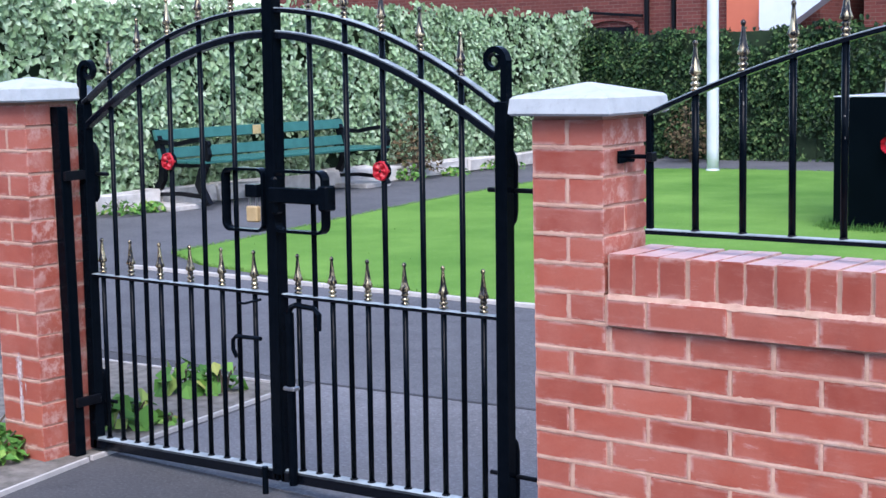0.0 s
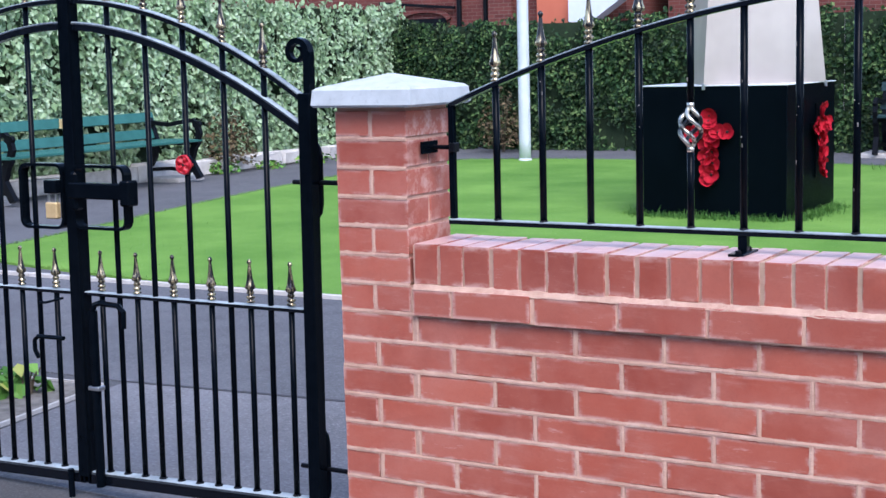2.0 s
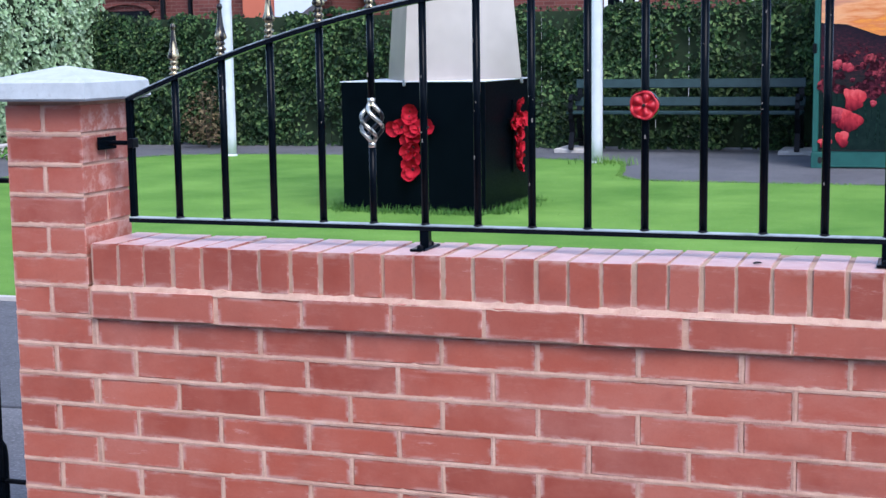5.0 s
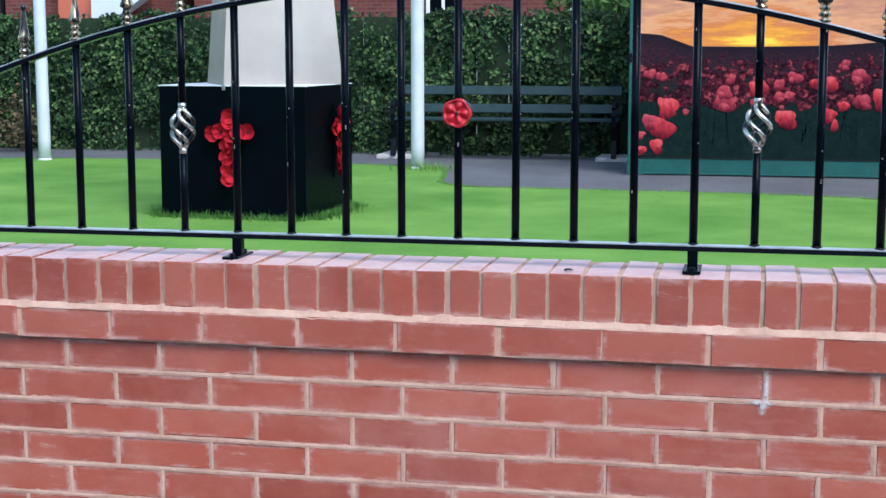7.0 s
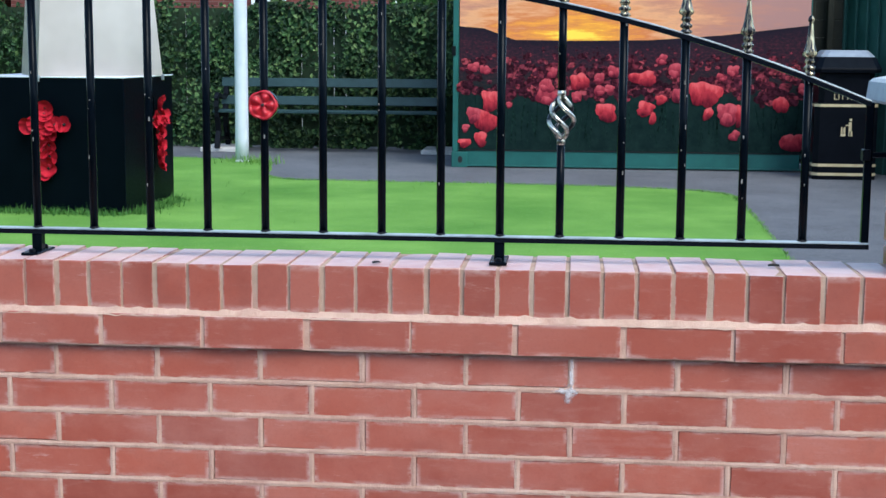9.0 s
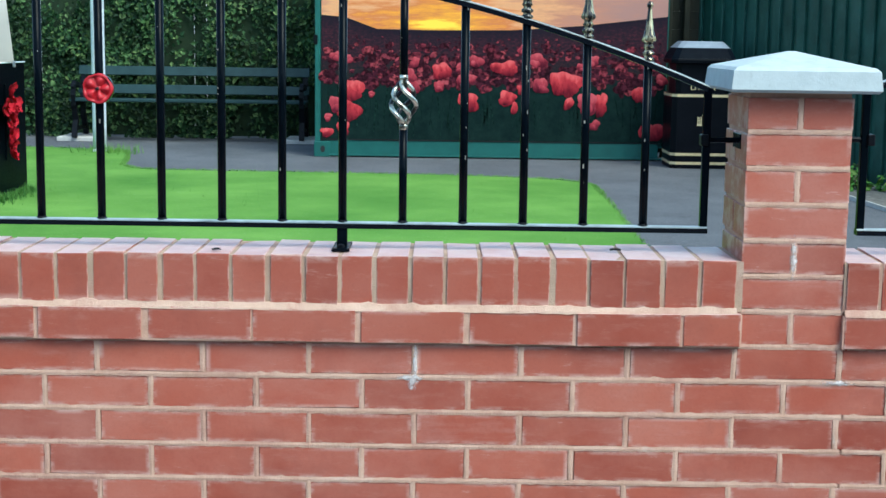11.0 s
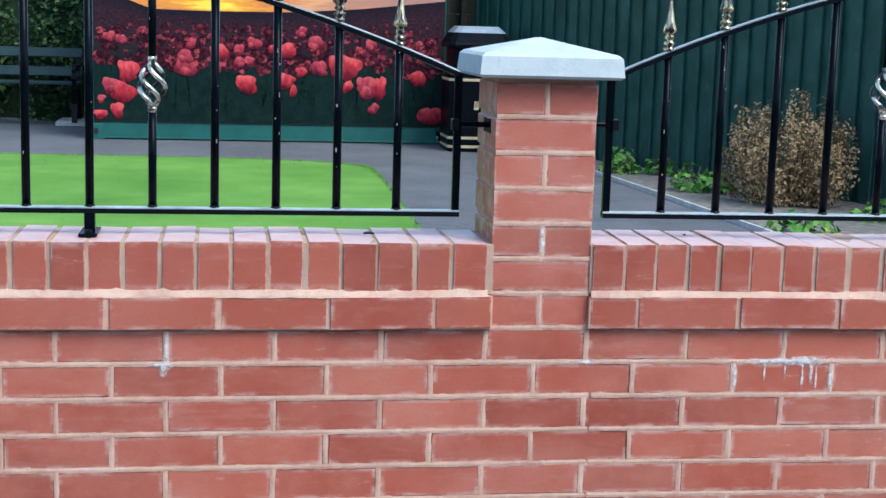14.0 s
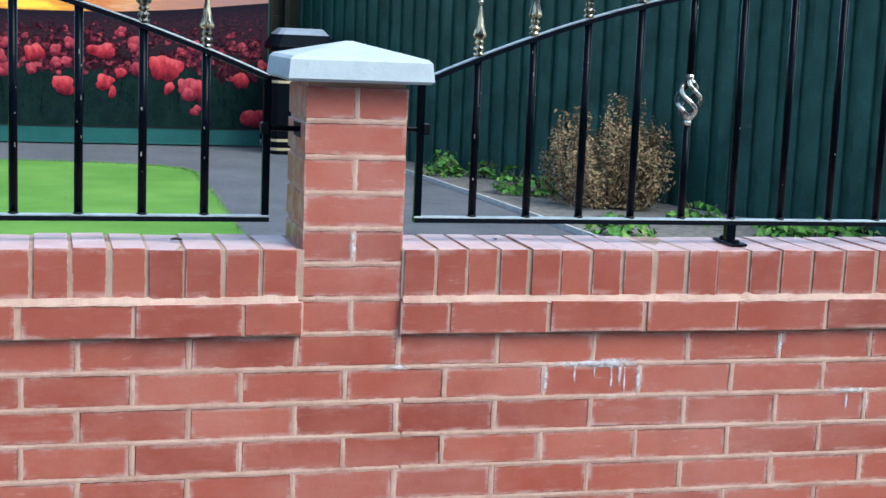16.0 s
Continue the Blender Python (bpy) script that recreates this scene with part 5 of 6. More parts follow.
# no real recess: a black disc gives the hole's dark inside
hole = bm_lathe([(0.03, 0), (0.03, 0.004)], 16)
bmesh.ops.transform(hole, matrix=Matrix.Translation((CX0 + 0.085, CYF - 0.0105, 0.09)) @ pose(0, 0, 0, 90, 0, 0) @ Matrix.Diagonal((0.8, 1.2, 1, 1)), verts=hole.verts[:])
part("lifting_hole", hole, BLACK_MATT, cast)
for z in (1.25, 1.95):
    part("hinge", bm_box(CX0 - 0.012, CX0 + 0.03, CYF - 0.02, CYF + 0.02, z - 0.05, z + 0.05, c=0.006), BLACK_DULL, box_c)
mural = thing("mural", pose(CX0 + 0.07, CYF - 0.004, 0.2), "printed mural of red poppies under an orange sunset", "mural")
part("printed_panel", bm_box(0.0, 3.67, -0.004, 0.004, 0.0, 2.22), MURAL, mural)


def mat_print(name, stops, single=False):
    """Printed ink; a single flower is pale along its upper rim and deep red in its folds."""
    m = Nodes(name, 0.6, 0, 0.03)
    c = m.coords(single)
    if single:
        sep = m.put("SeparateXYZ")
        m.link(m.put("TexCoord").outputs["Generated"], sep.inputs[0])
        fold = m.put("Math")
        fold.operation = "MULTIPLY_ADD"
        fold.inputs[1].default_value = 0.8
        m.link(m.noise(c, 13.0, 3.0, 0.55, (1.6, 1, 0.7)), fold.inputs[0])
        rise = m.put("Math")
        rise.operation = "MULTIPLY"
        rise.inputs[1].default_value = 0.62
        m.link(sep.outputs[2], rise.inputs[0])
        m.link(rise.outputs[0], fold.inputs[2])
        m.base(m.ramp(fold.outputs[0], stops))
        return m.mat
    r = m.put("NewGeometry").outputs["Random Per Island"]
    col = m.ramp(r, stops)
    m.base(m.mix(m.ramp(m.noise(c, 24.0, 4.0, 0.6), [(0.40, g3(0)), (0.60, g3(0.9))]), col, tuple(v * 0.4 for v in stops[0][1])))
    return m.mat


PRINT_RED = mat_print("printed_bright_petal", [(0.38, (0.06, 0.006, 0.013)), (0.58, (0.23, 0.015, 0.027)), (0.80, (0.52, 0.046, 0.058)), (1.0, (0.68, 0.11, 0.115))], True)
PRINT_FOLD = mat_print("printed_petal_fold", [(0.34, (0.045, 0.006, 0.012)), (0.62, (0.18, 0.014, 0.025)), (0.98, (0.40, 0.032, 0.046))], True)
PRINT_SOFT = mat_print("printed_shaded_petal", [(0.28, (0.045, 0.007, 0.014)), (0.55, (0.15, 0.016, 0.030)), (0.80, (0.38, 0.046, 0.066)), (1.0, (0.54, 0.095, 0.112))], True)
PRINT_DIM = mat_print("printed_dusky_petal", [(0.0, (0.026, 0.009, 0.015)), (0.5, (0.060, 0.013, 0.024)), (0.85, (0.20, 0.034, 0.052)), (1.0, (0.36, 0.065, 0.085))])
PRINT_MID = mat_print("printed_middle_petal", [(0.0, (0.035, 0.009, 0.016)), (0.45, (0.085, 0.017, 0.030)), (0.75, (0.20, 0.030, 0.047)), (1.0, (0.44, 0.075, 0.092))])
PRINT_STEM = mat_print("printed_stem", [(0.0, (0.006, 0.018, 0.015)), (1.0, (0.013, 0.036, 0.028))])


def petal_shape(bm, x, z, r, rnd, y):
    """A flat flower outline of three or four overlapping lobes."""
    many = rnd.choice((2, 3, 3)) if r < 0.06 else 5
    for k in range(many):
        ox, oz, rr = rnd.uniform(-0.5, 0.5) * r, rnd.uniform(-0.35, 0.35) * r, r * rnd.uniform(0.55, 0.9)
        if many == 5:            # a cup: two wide petals behind, folded ones before
            ox, oz, rr = ((-0.22, 0.2, 0.80), (0.30, 0.24, 0.76), (-0.48, -0.10, 0.52), (0.46, -0.14, 0.56), (0.30 if rnd.random() < 0.5 else -0.25, -0.55, 0.40))[k]
            ox, oz, rr = (ox + rnd.uniform(-0.16, 0.16)) * r, (oz + rnd.uniform(-0.14, 0.14)) * r, rr * r * rnd.uniform(0.8, 1.1)
        n = 16
        vs = []
        for i in range(n):
            a = 2 * math.pi * i / n
            q = rr * (1 + 0.13 * math.sin(2 * a + k) + rnd.uniform(-0.11, 0.09))
            vs.append(bm.verts.new((x + ox + q * math.cos(a), y - 0.0004 * k, z + oz + q * 0.9 * math.sin(a))))
        bm.faces.new(vs[::-1])


def cup_outline(bm, x, z, r, flat, turn, y, rnd):
    """One rounded, slightly crumpled petal outline."""
    p1, p2, vs = rnd.uniform(0, 6.28), rnd.uniform(0, 6.28), []
    for i in range(26):
        a = 2 * math.pi * i / 26
        q = r * (1 + 0.17 * math.sin(2 * a + p1) + 0.12 * math.sin(3 * a + p2) + 0.06 * math.sin(5 * a + p1) + rnd.uniform(-0.03, 0.03))
        u, w = q * math.cos(a), q * flat * math.sin(a)
        vs.append(bm.verts.new((x + u * math.cos(turn) - w * math.sin(turn), y, z + u * math.sin(turn) + w * math.cos(turn))))
    bm.faces.new(vs[::-1])


rm = random.Random(77)
small = bmesh.new()
for i in range(430):
    u = rm.random() ** 0.9
    z = 1.10 - 0.50 * u
    r = 0.013 + 0.046 * u * rm.uniform(0.6, 1.2)
    petal_shape(small, rm.uniform(0.03, 3.63), z, r, rm, -0.0052 - 2.5e-6 * i)
tagged(part("far_flower_print", small, PRINT_DIM, mural), kind="stuff")
mid = bmesh.new()
for i in range(125):
    z = 0.52 + 0.50 * rm.random() ** 0.9
    petal_shape(mid, rm.uniform(0.05, 3.6), z, rm.uniform(0.6, 1.35) * (0.104 - 0.062 * z), rm, -0.0083 - 3e-6 * i)
tagged(part("flower_print", mid, PRINT_MID, mural), kind="stuff")
stems = bmesh.new()
for i in range(80):
    x, z, h = rm.uniform(0.05, 3.6), rm.uniform(0.02, 0.30), rm.uniform(0.15, 0.4)
    sweep(stems, [(x, -0.0048, z), (x + rm.uniform(-0.05, 0.05), -0.0048, z + h)], rm.choice((0.006, 0.010, 0.016)), 0.0006, up=(0, 1, 0))
tagged(part("stalk_print", stems, PRINT_STEM, mural), kind="stuff")


def poppy_print(x, z, w, h, mat, fold_mat):
    """One large printed poppy w wide and h high: petals behind, folded ones before."""
    y, turn = -0.0105 - 0.000037 * len(mural.children), rm.uniform(-0.35, 0.35)
    bm, fold = bmesh.new(), bmesh.new()
    cup_outline(bm, x, z, w * 0.46, min(1.5, h / w), turn, y, rm)
    cup_outline(bm, x + w * rm.choice((-0.2, 0.2)), z + h * 0.16, w * 0.30, h / w, -turn, y - 0.0002, rm)
    flower = part("poppy_print", bm, mat, mural)
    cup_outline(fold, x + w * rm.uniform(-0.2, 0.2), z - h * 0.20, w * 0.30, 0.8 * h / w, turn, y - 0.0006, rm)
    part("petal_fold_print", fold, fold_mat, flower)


for x, z, w, h in ((0.35, 0.52, 0.20, 0.26), (0.28, 0.31, 0.28, 0.26), (0.24, 0.11, 0.14, 0.17), (0.07, 0.07, 0.16, 0.09), (1.29, 0.73, 0.21, 0.18), (1.58, 0.41, 0.25, 0.19), (1.95, 0.77, 0.28, 0.17), (1.98, 0.45, 0.19, 0.16), (2.06, 0.35, 0.08, 0.15),
                   (2.15, 0.55, 0.12, 0.11), (2.60, 0.62, 0.33, 0.30), (2.64, 0.41, 0.10, 0.16), (2.98, 0.39, 0.14, 0.30), (3.40, 0.51, 0.16, 0.19), (3.55, 0.11, 0.28, 0.21)):
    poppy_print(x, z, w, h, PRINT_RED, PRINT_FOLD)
for x, z, w in ((0.16, 0.37, 0.17), (0.07, 0.23, 0.09), (0.54, 0.48, 0.07), (0.94, 0.57, 0.22), (0.94, 0.69, 0.16), (1.26, 0.57, 0.12), (1.50, 0.64, 0.12), (1.49, 0.77, 0.12), (1.65, 0.84, 0.15), (1.60, 0.66, 0.10), (2.31, 0.86, 0.18),
                (2.34, 0.59, 0.17), (2.85, 0.40, 0.24), (2.92, 0.18, 0.12), (3.63, 0.67, 0.13), (2.89, 0.86, 0.13), (2.77, 0.79, 0.10), (2.14, 0.97, 0.12), (0.99, 0.82, 0.12), (0.28, 0.85, 0.11), (0.15, 0.88, 0.12)):
    poppy_print(x, z, w, w * 0.95, PRINT_SOFT, PRINT_SOFT)

# ---- litter bin ----
lb = thing("litter_bin", pose(4.935, 11.98, 0), "black litter bin with gold bands and a hooded lid", "litter bin")


def eight(bm, levels):
    rings = []
    for s, ch, z in levels:
        p = [(s, -s + ch), (s, s - ch), (s - ch, s), (-s + ch, s), (-s, s - ch), (-s, -s + ch), (-s + ch, -s), (s - ch, -s)]
        rings.append([bm.verts.new((x, y, z)) for x, y in p])
    for a, b in zip(rings, rings[1:]):
        for i in range(8):
            bm.faces.new((a[i], a[(i + 1) % 8], b[(i + 1) % 8], b[i]))
    bm.faces.new(rings[0][::-1])
    bm.faces.new(rings[-1])
    return bm


part("body", eight(bmesh.new(), [(0.305, 0.05, 0.0), (0.31, 0.05, 0.02), (0.31, 0.05, 0.765)]), BIN_BLACK, lb)
part("hood", eight(bmesh.new(), [(0.27, 0.05, 0.765), (0.27, 0.05, 1.06), (0.325, 0.06, 1.07), (0.33, 0.06, 1.10), (0.325, 0.06, 1.115)]), BIN_BLACK, lb)
part("lid", eight(bmesh.new(), [(0.324, 0.06, 1.1155), (0.272, 0.05, 1.222)]), LID, lb, "glossy sloping lid")
part("lid_plate", eight(bmesh.new(), [(0.270, 0.05, 1.2225), (0.215, 0.05, 1.280), (0.20, 0.05, 1.288)]), LID_TOP, lb, "upper lid facet in a pale sky-reflection tone")
for z in (0.73, 0.135, 0.045):
    part("gold_band", eight(bmesh.new(), [(0.3125, 0.051, z), (0.3125, 0.051, z + 0.028)]), GOLD, lb)


def letters(text, size, m, mat, parent, name="lettering"):
    cu = bpy.data.curves.new(name, "FONT")
    cu.body, cu.size, cu.align_x, cu.extrude = text, size, "CENTER", 0.001
    tmp = bpy.data.objects.new(name, cu)
    scene.collection.objects.link(tmp)
    me = bpy.data.meshes.new_from_object(tmp.evaluated_get(bpy.context.evaluated_depsgraph_get()))
    bpy.data.objects.remove(tmp)
    me.materials.clear()
    me.materials.append(mat)
    ob = new(name, me)
    ob.parent = parent
    ob.matrix_local = m
    return ob


letters("LITTER", 0.085, pose(0.0, -0.272, 0.80, 90, 0, 0), GOLD, lb)
sym = bmesh.new()
for x0, x1, z0, z1 in ((-0.09, -0.02, 0.40, 0.43), (-0.085, -0.07, 0.43, 0.53), (-0.04, -0.025, 0.43, 0.53), (-0.06, -0.05, 0.43, 0.52), (0.02, 0.06, 0.47, 0.60), (0.02, 0.034, 0.40, 0.47), (0.05, 0.075, 0.40, 0.47), (-0.02, 0.02, 0.545, 0.562), (0.028, 0.062, 0.615, 0.65)):
    box(sym, x0 * 0.7 + 0.01, x1 * 0.7 + 0.01, -0.3125, -0.3095, 0.16 + z0 * 0.7, 0.16 + z1 * 0.7)
part("printed_symbol", sym, GOLD, lb, "gold printed symbol")

# ---- timber corner and green fence ----
cf = thing("timber_screen", pose(0, 0, 0), "dark brown timber screen beside the container", "fence")
part("post", bm_box(4.72, 4.80, 13.0, 13.08, 0, 2.2, c=0.005), DARK_TIMBER, cf)
part("post", bm_box(4.93, 4.99, 12.98, 13.05, 0, 2.2, c=0.005), DARK_TIMBER, cf)
for i in range(11):
    part("board", bm_box(4.70, 5.4, 13.09, 13.115, 0.05 + 0.195 * i, 0.05 + 0.195 * i + 0.1945, c=0.003), DARK_TIMBER, cf)
FA, FB = Vector((5.14, 13.2, 0)), Vector((8.69, 4.2, 0))
fd = (FB - FA).normalized()
ang = math.degrees(math.atan2(fd.y, fd.x))
gf = thing("board_fence", Matrix.Translation(FA) @ pose(0, 0, 0, 0, 0, ang), "tall dark green fence of overlapping upright boards", "fence")
flen = (FB - FA).length
_bm = bmesh.new()
vs = [_bm.verts.new(p) for z in (0.0, 2.1) for p in ((0.0, -0.026, z), (0.006, -0.034, z), (0.119, -0.034, z), (0.125, -0.026, z), (0.125, 0.002, z), (0.0, 0.002, z))]
for i in range(6):
    _bm.faces.new((vs[i], vs[(i + 1) % 6], vs[6 + (i + 1) % 6], vs[6 + i]))
_bm.faces.new(vs[:6][::-1])
_bm.faces.new(vs[6:])
bmesh.ops.recalc_face_normals(_bm, faces=_bm.faces[:])
BOARD = mesh_of(_bm, "board")
BOARD.materials.append(FENCE_GREEN)
rf = random.Random(6)
u, k = 0.0, 0
while u < flen:                  # every second board stands behind its neighbours
    piece("board", BOARD, gf, pose(u, (0.0 if k % 2 else -0.034) + rf.uniform(-0.002, 0.002), rf.uniform(-0.01, 0.01), 0, 0, rf.uniform(-0.5, 0.5)))
    u, k = u + 0.106, k + 1
# unseen dark sheet, added so that gaps between boards look dark
part("backing_sheet", bm_box(0, flen, 0.006, 0.014, 0.0, 2.06), BACKING, gf)
for z in (0.4, 1.1, 1.8):
    part("rail", bm_box(0, flen, 0.016, 0.05, z - 0.04, z + 0.04), TIMBER, gf)

# ---- bed before the green fence ----
bed_r = tagged(sheet("bed_soil", [(5.63, 13.0), (5.665, 9.8), (5.79, 7.9), (5.90, 5.5), (6.02, 2.5), (9.15, 2.5), (8.12, 5.5), (6.77, 9.0), (5.80, 11.6)][::-1], -0.02, 0.014, SOIL), "dark soil bed before the green fence", "soil", kind="structure")
er = thing("bed_edging", pose(0, 0, 0), "thin pale edging between path and soil bed", "edging", kind="structure")
line = [(5.59, 12.0), (5.63, 10.0), (5.77, 8.0), (5.88, 6.0), (6.03, 2.5)]
for a, b in zip(line, line[1:]):
    part("edging_strip", bm_sweep([(a[0], a[1] - 0.005, 0.018), (b[0], b[1] + 0.005, 0.018)], 0.022, 0.045, up=(0, 0, 1)), EDGE, er)


def shrub(x, y, w, h, count, seed, label):
    """An upright shrub: many thin rising stems with withered leaves."""
    ob = thing("shrub", pose(x, y, 0), label, "shrub")
    g = np.random.default_rng(seed)
    st, cs = bmesh.new(), []
    for k in range(60):
        a, d = g.uniform(0, 6.28), math.sqrt(g.uniform(0, 1)) * w
        hh = h * g.uniform(0.72, 1.06) * (1 - 0.42 * (d / w) ** 2.5)
        p = [(0.45 * d * math.cos(a), 0.45 * d * math.sin(a), -0.01), (0.9 * d * math.cos(a), 0.9 * d * math.sin(a), hh * 0.4),
             (d * math.cos(a) + g.normal(0, 0.03), d * math.sin(a) + g.normal(0, 0.03), hh)]
        sweep(st, p, 0.006, 0, up=(0.31, 0.2, 0.9), seg=5, taper=lambda u: 1 - 0.6 * u)
        m = count // 60
        u = g.uniform(0.12, 1.0, m)
        q = np.array(p)
        c = np.where(u[:, None] < 0.5, q[0] + (q[1] - q[0]) * (u[:, None] * 2), q[1] + (q[2] - q[1]) * (u[:, None] * 2 - 1))
        cs.append(c + g.normal(0, 1, (m, 3)) * (0.055 - 0.035 * u[:, None]))
    tagged(part("stem_clump", st, BARK, ob), kind="stuff")
    c = np.concatenate(cs)
    c[:, 2] = np.maximum(c[:, 2], 0.04)
    lv = new("leaves", leaves("leaves", g, c, c / w + np.array([0, 0, 0.3]), 0.034 * g.uniform(0.6, 1.3, len(c)), SHRUB, 0.7, 0.55))
    lv.parent = ob
    tagged(lv, kind="stuff")


shrub(6.655, 7.62, 0.54, 0.86, 11500, 31, "withered brown leafy shrub in the bed by the fence")
for i, (x, y, r, h, c) in enumerate(((6.05, 9.75, 0.20, 0.16, 90), (6.18, 10.15, 0.16, 0.24, 70), (6.38, 9.6, 0.14, 0.20, 60), (6.28, 8.35, 0.20, 0.24, 110), (6.45, 8.2, 0.14, 0.20, 60), (6.19, 5.93, 0.22, 0.17, 110), (7.08, 6.65, 0.20, 0.18, 90), (7.36, 5.95, 0.20, 0.16, 90), (7.68, 5.92, 0.20, 0.17, 90), (7.95, 5.9, 0.16, 0.13, 60),
                                     (8.1, 5.2, 0.14, 0.10, 36))):
    plant(x - 0.0139 * y, y, r, h, c, 0.075, PLANT, 110 + i, "low leafy green plant in the bed by the fence")

# ---- houses and trees behind ----
hs = thing("house", pose(0, 24.0, 0), "old dark red brick house behind the ivy screens", "house")
part("wall", bm_box(-24, -9.4, 0.0, 8.0, 0, 4.6), HOUSE_BRICK, hs)
part("roof", bm_sweep([(-24.3, 4, 4.9), (-9.1, 4, 4.9)], 9.0, 0.6, up=(0, 0, 1)), SLATE, hs)
part("brick_pier", bm_box(-12.45, -11.9, -0.18, -0.002, 0, 4.55), HOUSE_BRICK, hs)
part("rendered_panel", bm_box(-11.28, -10.42, -0.25, -0.002, 0, 4.6, c=0.01), ORANGE_RENDER, hs, "flat orange-red panel")
part("drainpipe", bm_lathe([(0.055, 0), (0.055, 4.5)], 12, (-13.2, -0.09, 0)), BLACK_DULL, hs)
part("drainpipe", bm_lathe([(0.05, 0), (0.05, 4.5)], 12, (-12.56, -0.09, 0)), BLACK_DULL, hs)
for x in (-16.5, -14.1):
    win = part("window", bm_box(x - 0.55, x + 0.55, -0.05, -0.004, 0.9, 2.15, c=0.01), BLACK_DULL, hs, "dark window")
    part("arch_head", bm_sweep([(x + 0.62 * math.cos(math.pi * i / 10), -0.04, 2.12 + 0.22 * math.sin(math.pi * i / 10)) for i in range(11)], 0.11, 0.08, up=(0, 1, 0)), HOUSE_BRICK, win)
part("gutter", bm_sweep([(-15.2, -0.1, 2.52), (-13.3, -0.1, 2.36)], 0.06, 0.06, up=(0, 1, 0)), BLACK_DULL, hs)
lean = bmesh.new()
vs = [lean.verts.new(p) for p in ((-10.4, -0.6, 1.95), (-10.4, -0.6, 2.55), (-9.0, -0.6, 2.55), (-9.9, -0.6, 1.95), (-10.4, -0.2, 1.95), (-10.4, -0.2, 2.55), (-9.0, -0.2, 2.55), (-9.9, -0.2, 1.95))]
for f in ((0, 3, 2, 1), (4, 5, 6, 7), (0, 1, 5, 4), (1, 2, 6, 5), (2, 3, 7, 6), (3, 0, 4, 7)):
    lean.faces.new([vs[i] for i in f])
bmesh.ops.recalc_face_normals(lean, faces=lean.faces[:])
part("pale_gable", lean, PALE_ROOF, hs, "pale blue-white gable sheet")
hs2 = thing("house", pose(0, 25.0, 0), "red brick house with white framed windows", "house")
part("wall", bm_box(-8.9, 1.8, 0.0, 8.0, 0, 4.6), HOUSE_BRICK, hs2)
part("roof", bm_sweep([(-9.1, 4, 4.9), (2.0, 4, 4.9)], 9.0, 0.6, up=(0, 0, 1)), SLATE, hs2)
for x in (-7.0, -3.72, -0.9):
    win = part("window", bm_box(x - 0.30, x + 0.30, -0.02, -0.003, 1.5, 2.9, c=0.004), PAINT_BLUEBLACK, hs2, "dark glazed window")
    for x0, x1, z0, z1 in ((-0.34, -0.27, 1.45, 2.95), (0.27, 0.34, 1.45, 2.95), (-0.27, 0.27, 1.45, 1.52), (-0.27, 0.27, 2.88, 2.95), (-0.03, 0.03, 1.52, 2.88)):
        part("frame_bar", bm_box(x + x0, x + x1, -0.06, -0.021, z0, z1, c=0.004), WHITE_UPVC, win)
part("drainpipe", bm_lathe([(0.055, 0), (0.055, 4.5)], 12, (-6.05, -0.09, 0)), BLACK_DULL, hs2)


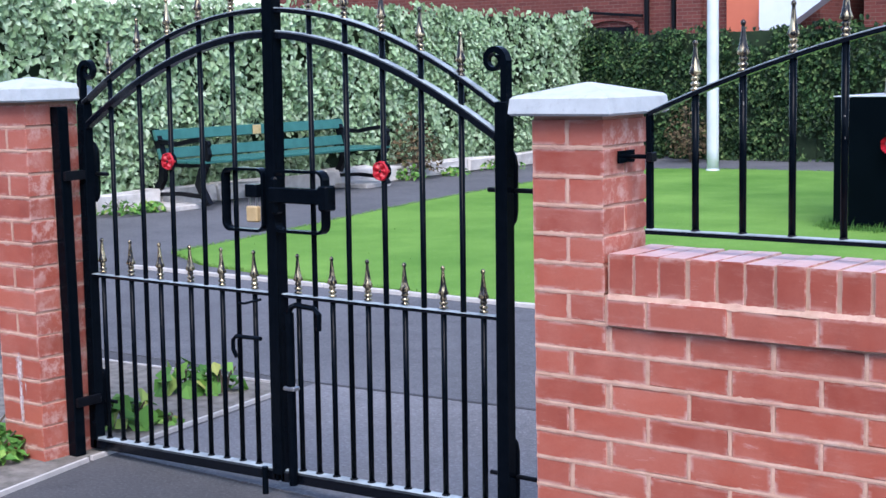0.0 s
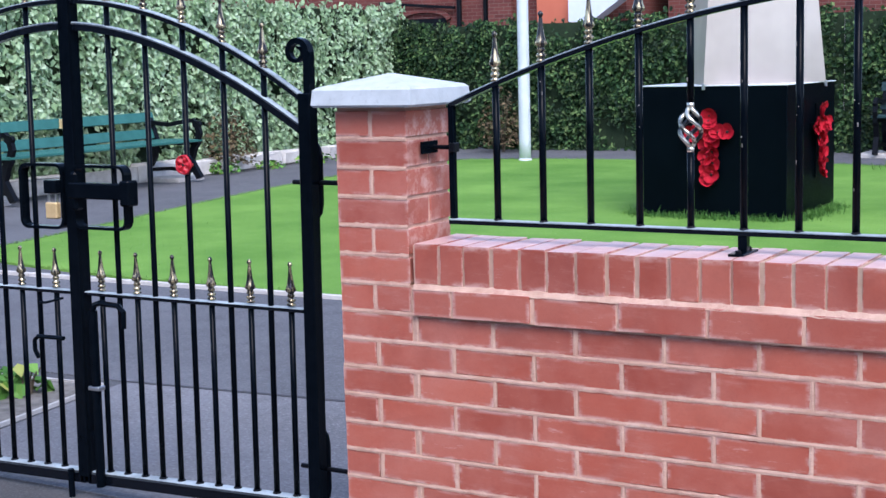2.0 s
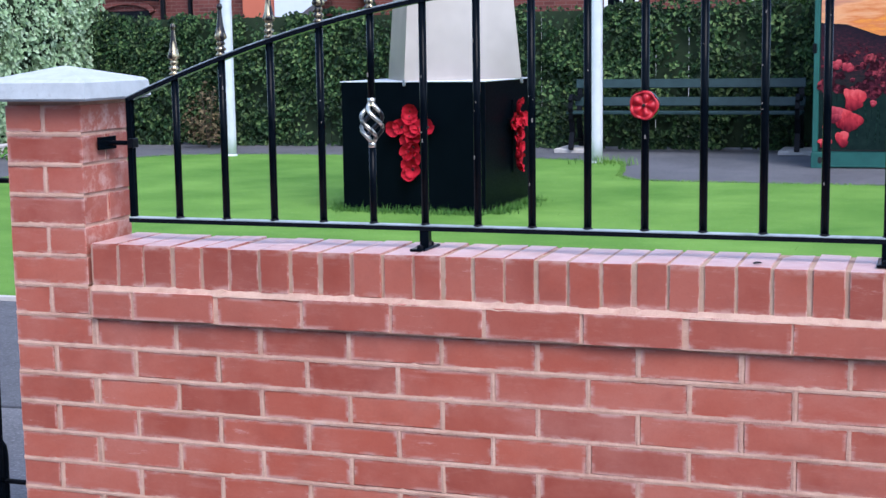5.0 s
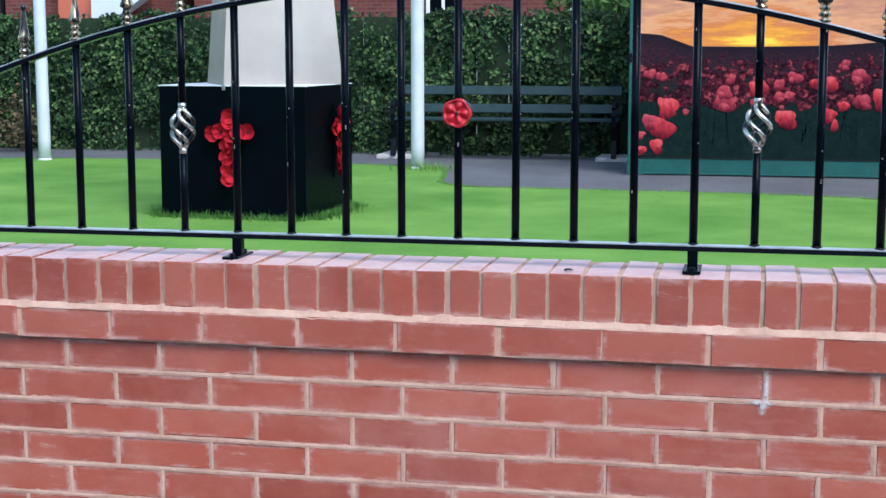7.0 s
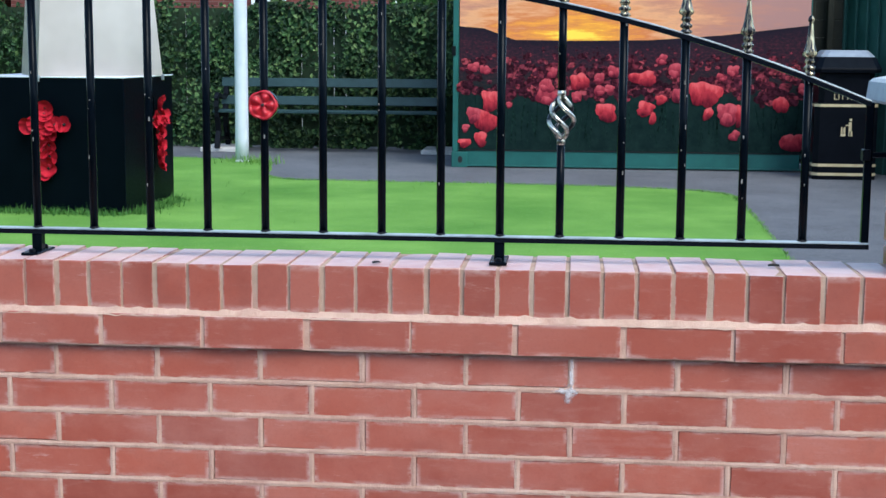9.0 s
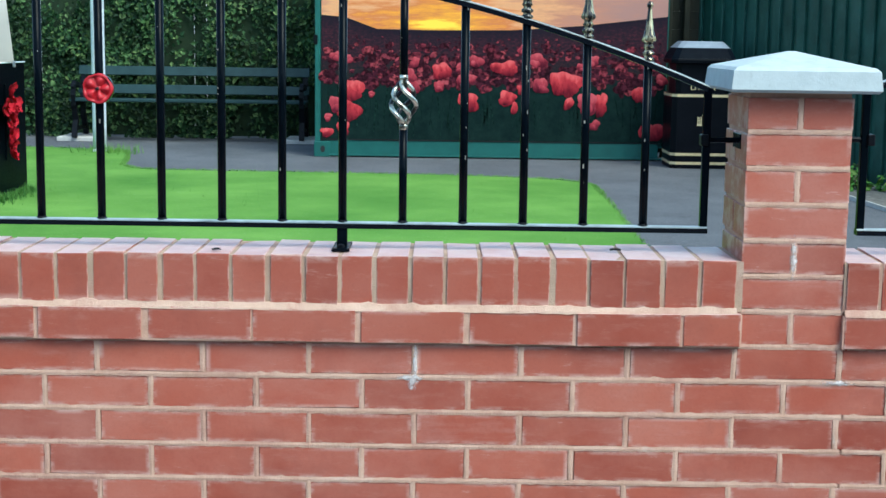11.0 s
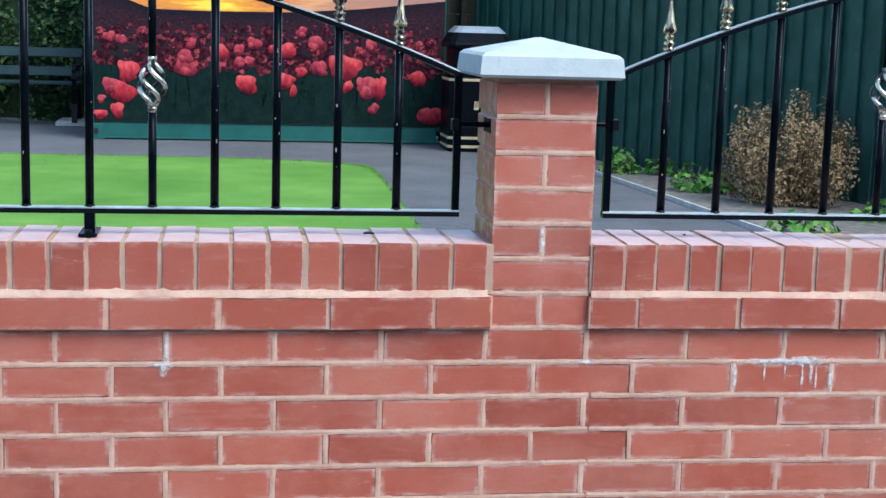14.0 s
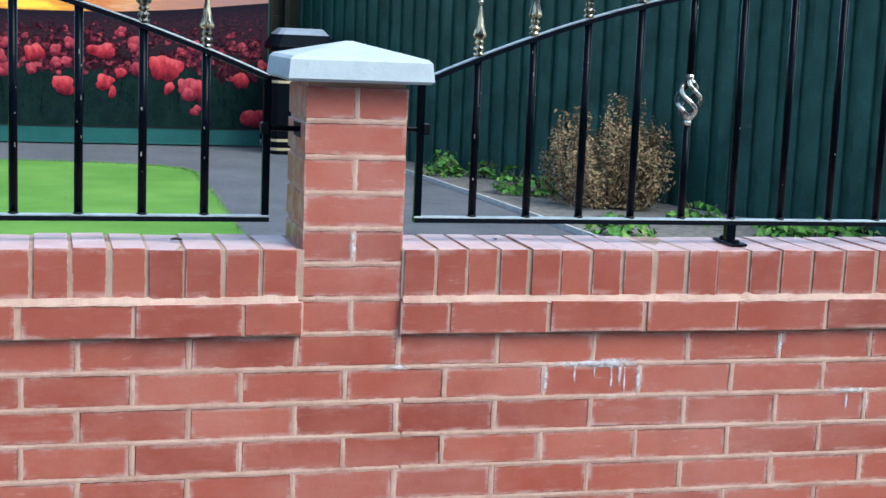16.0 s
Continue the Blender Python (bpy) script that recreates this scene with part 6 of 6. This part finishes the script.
def tree(x, y, h, r, count, seed, label):
    ob = thing("tree", pose(x, y, 0), label, "tree")
    g = np.random.default_rng(seed)
    tr = bmesh.new()
    sweep(tr, [(0, 0, -0.02), (0.03, 0.02, h * 0.3), (0.0, 0.05, h * 0.7)], 0.14, 0, up=(1, 0.1, 0), seg=9, taper=lambda u: 1 - 0.6 * u)
    blobs = []
    for k in range(9):
        a = k * 2.4
        e = np.array([r * 0.75 * math.cos(a) * g.uniform(0.4, 1), r * 0.75 * math.sin(a) * g.uniform(0.4, 1), h * g.uniform(0.45, 0.95)])
        sweep(tr, [(0, 0.03, h * 0.35), tuple(e * 0.6 + np.array([0, 0, h * 0.12])), tuple(e)], 0.05, 0, up=(0.5, 0.5, 0.1), seg=6, taper=lambda u: 1 - 0.7 * u)
        blobs.append(e)
    part("trunk", tr, BARK, ob)
    b = np.array(blobs)[g.integers(0, 9, count)]
    c = b + g.normal(0, r * 0.27, (count, 3))
    lv = new("crown", leaves("crown", g, c, c - b + np.array([0, 0, 0.2]), 0.13 * g.uniform(0.6, 1.3, count), TREE_LEAF, 0.7))
    lv.parent = ob
    tagged(lv, kind="stuff")


tree(0.2, 18.5, 3.0, 1.2, 3500, 51, "leafy green tree behind the dark ivy screen")
tree(3.4, 19.0, 3.2, 1.4, 4500, 52, "leafy green tree behind the container")

# ---- unseen plain walls, added behind the camera and behind the ivy screen ----
# blocks the low sky, which dims reflections and light from the front
back = thing("sky_blocker", pose(0, -15, 0), "plain grey unseen wall added to block low sky light", "house")
part("wall", bm_box(-45, 45, -8, 0, 0, 5.5), TARMAC_C, back)
low = thing("rendered_wall", pose(0, 17.2, 0), "pale rendered low wall behind the ivy screen", "wall")
part("wall", bm_box(-9.2, 0.9, 0.0, 0.2, 0, 1.7), WHITE_UPVC, low)

# ---- litter and droppings on the coping ----
for i, (x, y, s) in enumerate(((2.669, 0.094, 0.012), (1.825, 0.03, 0.010), (3.378, 0.12, 0.009))):
    d = thing("dead_leaf", pose(x, y, H + 0.001, 8, 0, 40 * i), "small dark curled dead leaf on the coping", "leaf", "dead leaves on the coping")
    bm = bmesh.new()
    vs = [bm.verts.new((s * u, s * 0.45 * w, s * (0.25 + 0.4 * abs(w)) * (1 - 0.4 * abs(u)))) for u in (-1, -0.3, 0.4, 1) for w in (-1, 0, 1)]
    for a in range(3):
        for b in range(2):
            bm.faces.new((vs[a * 3 + b], vs[a * 3 + b + 1], vs[a * 3 + b + 4], vs[a * 3 + b + 3]))
    part("blade", bm, BLACK_MATT, d)
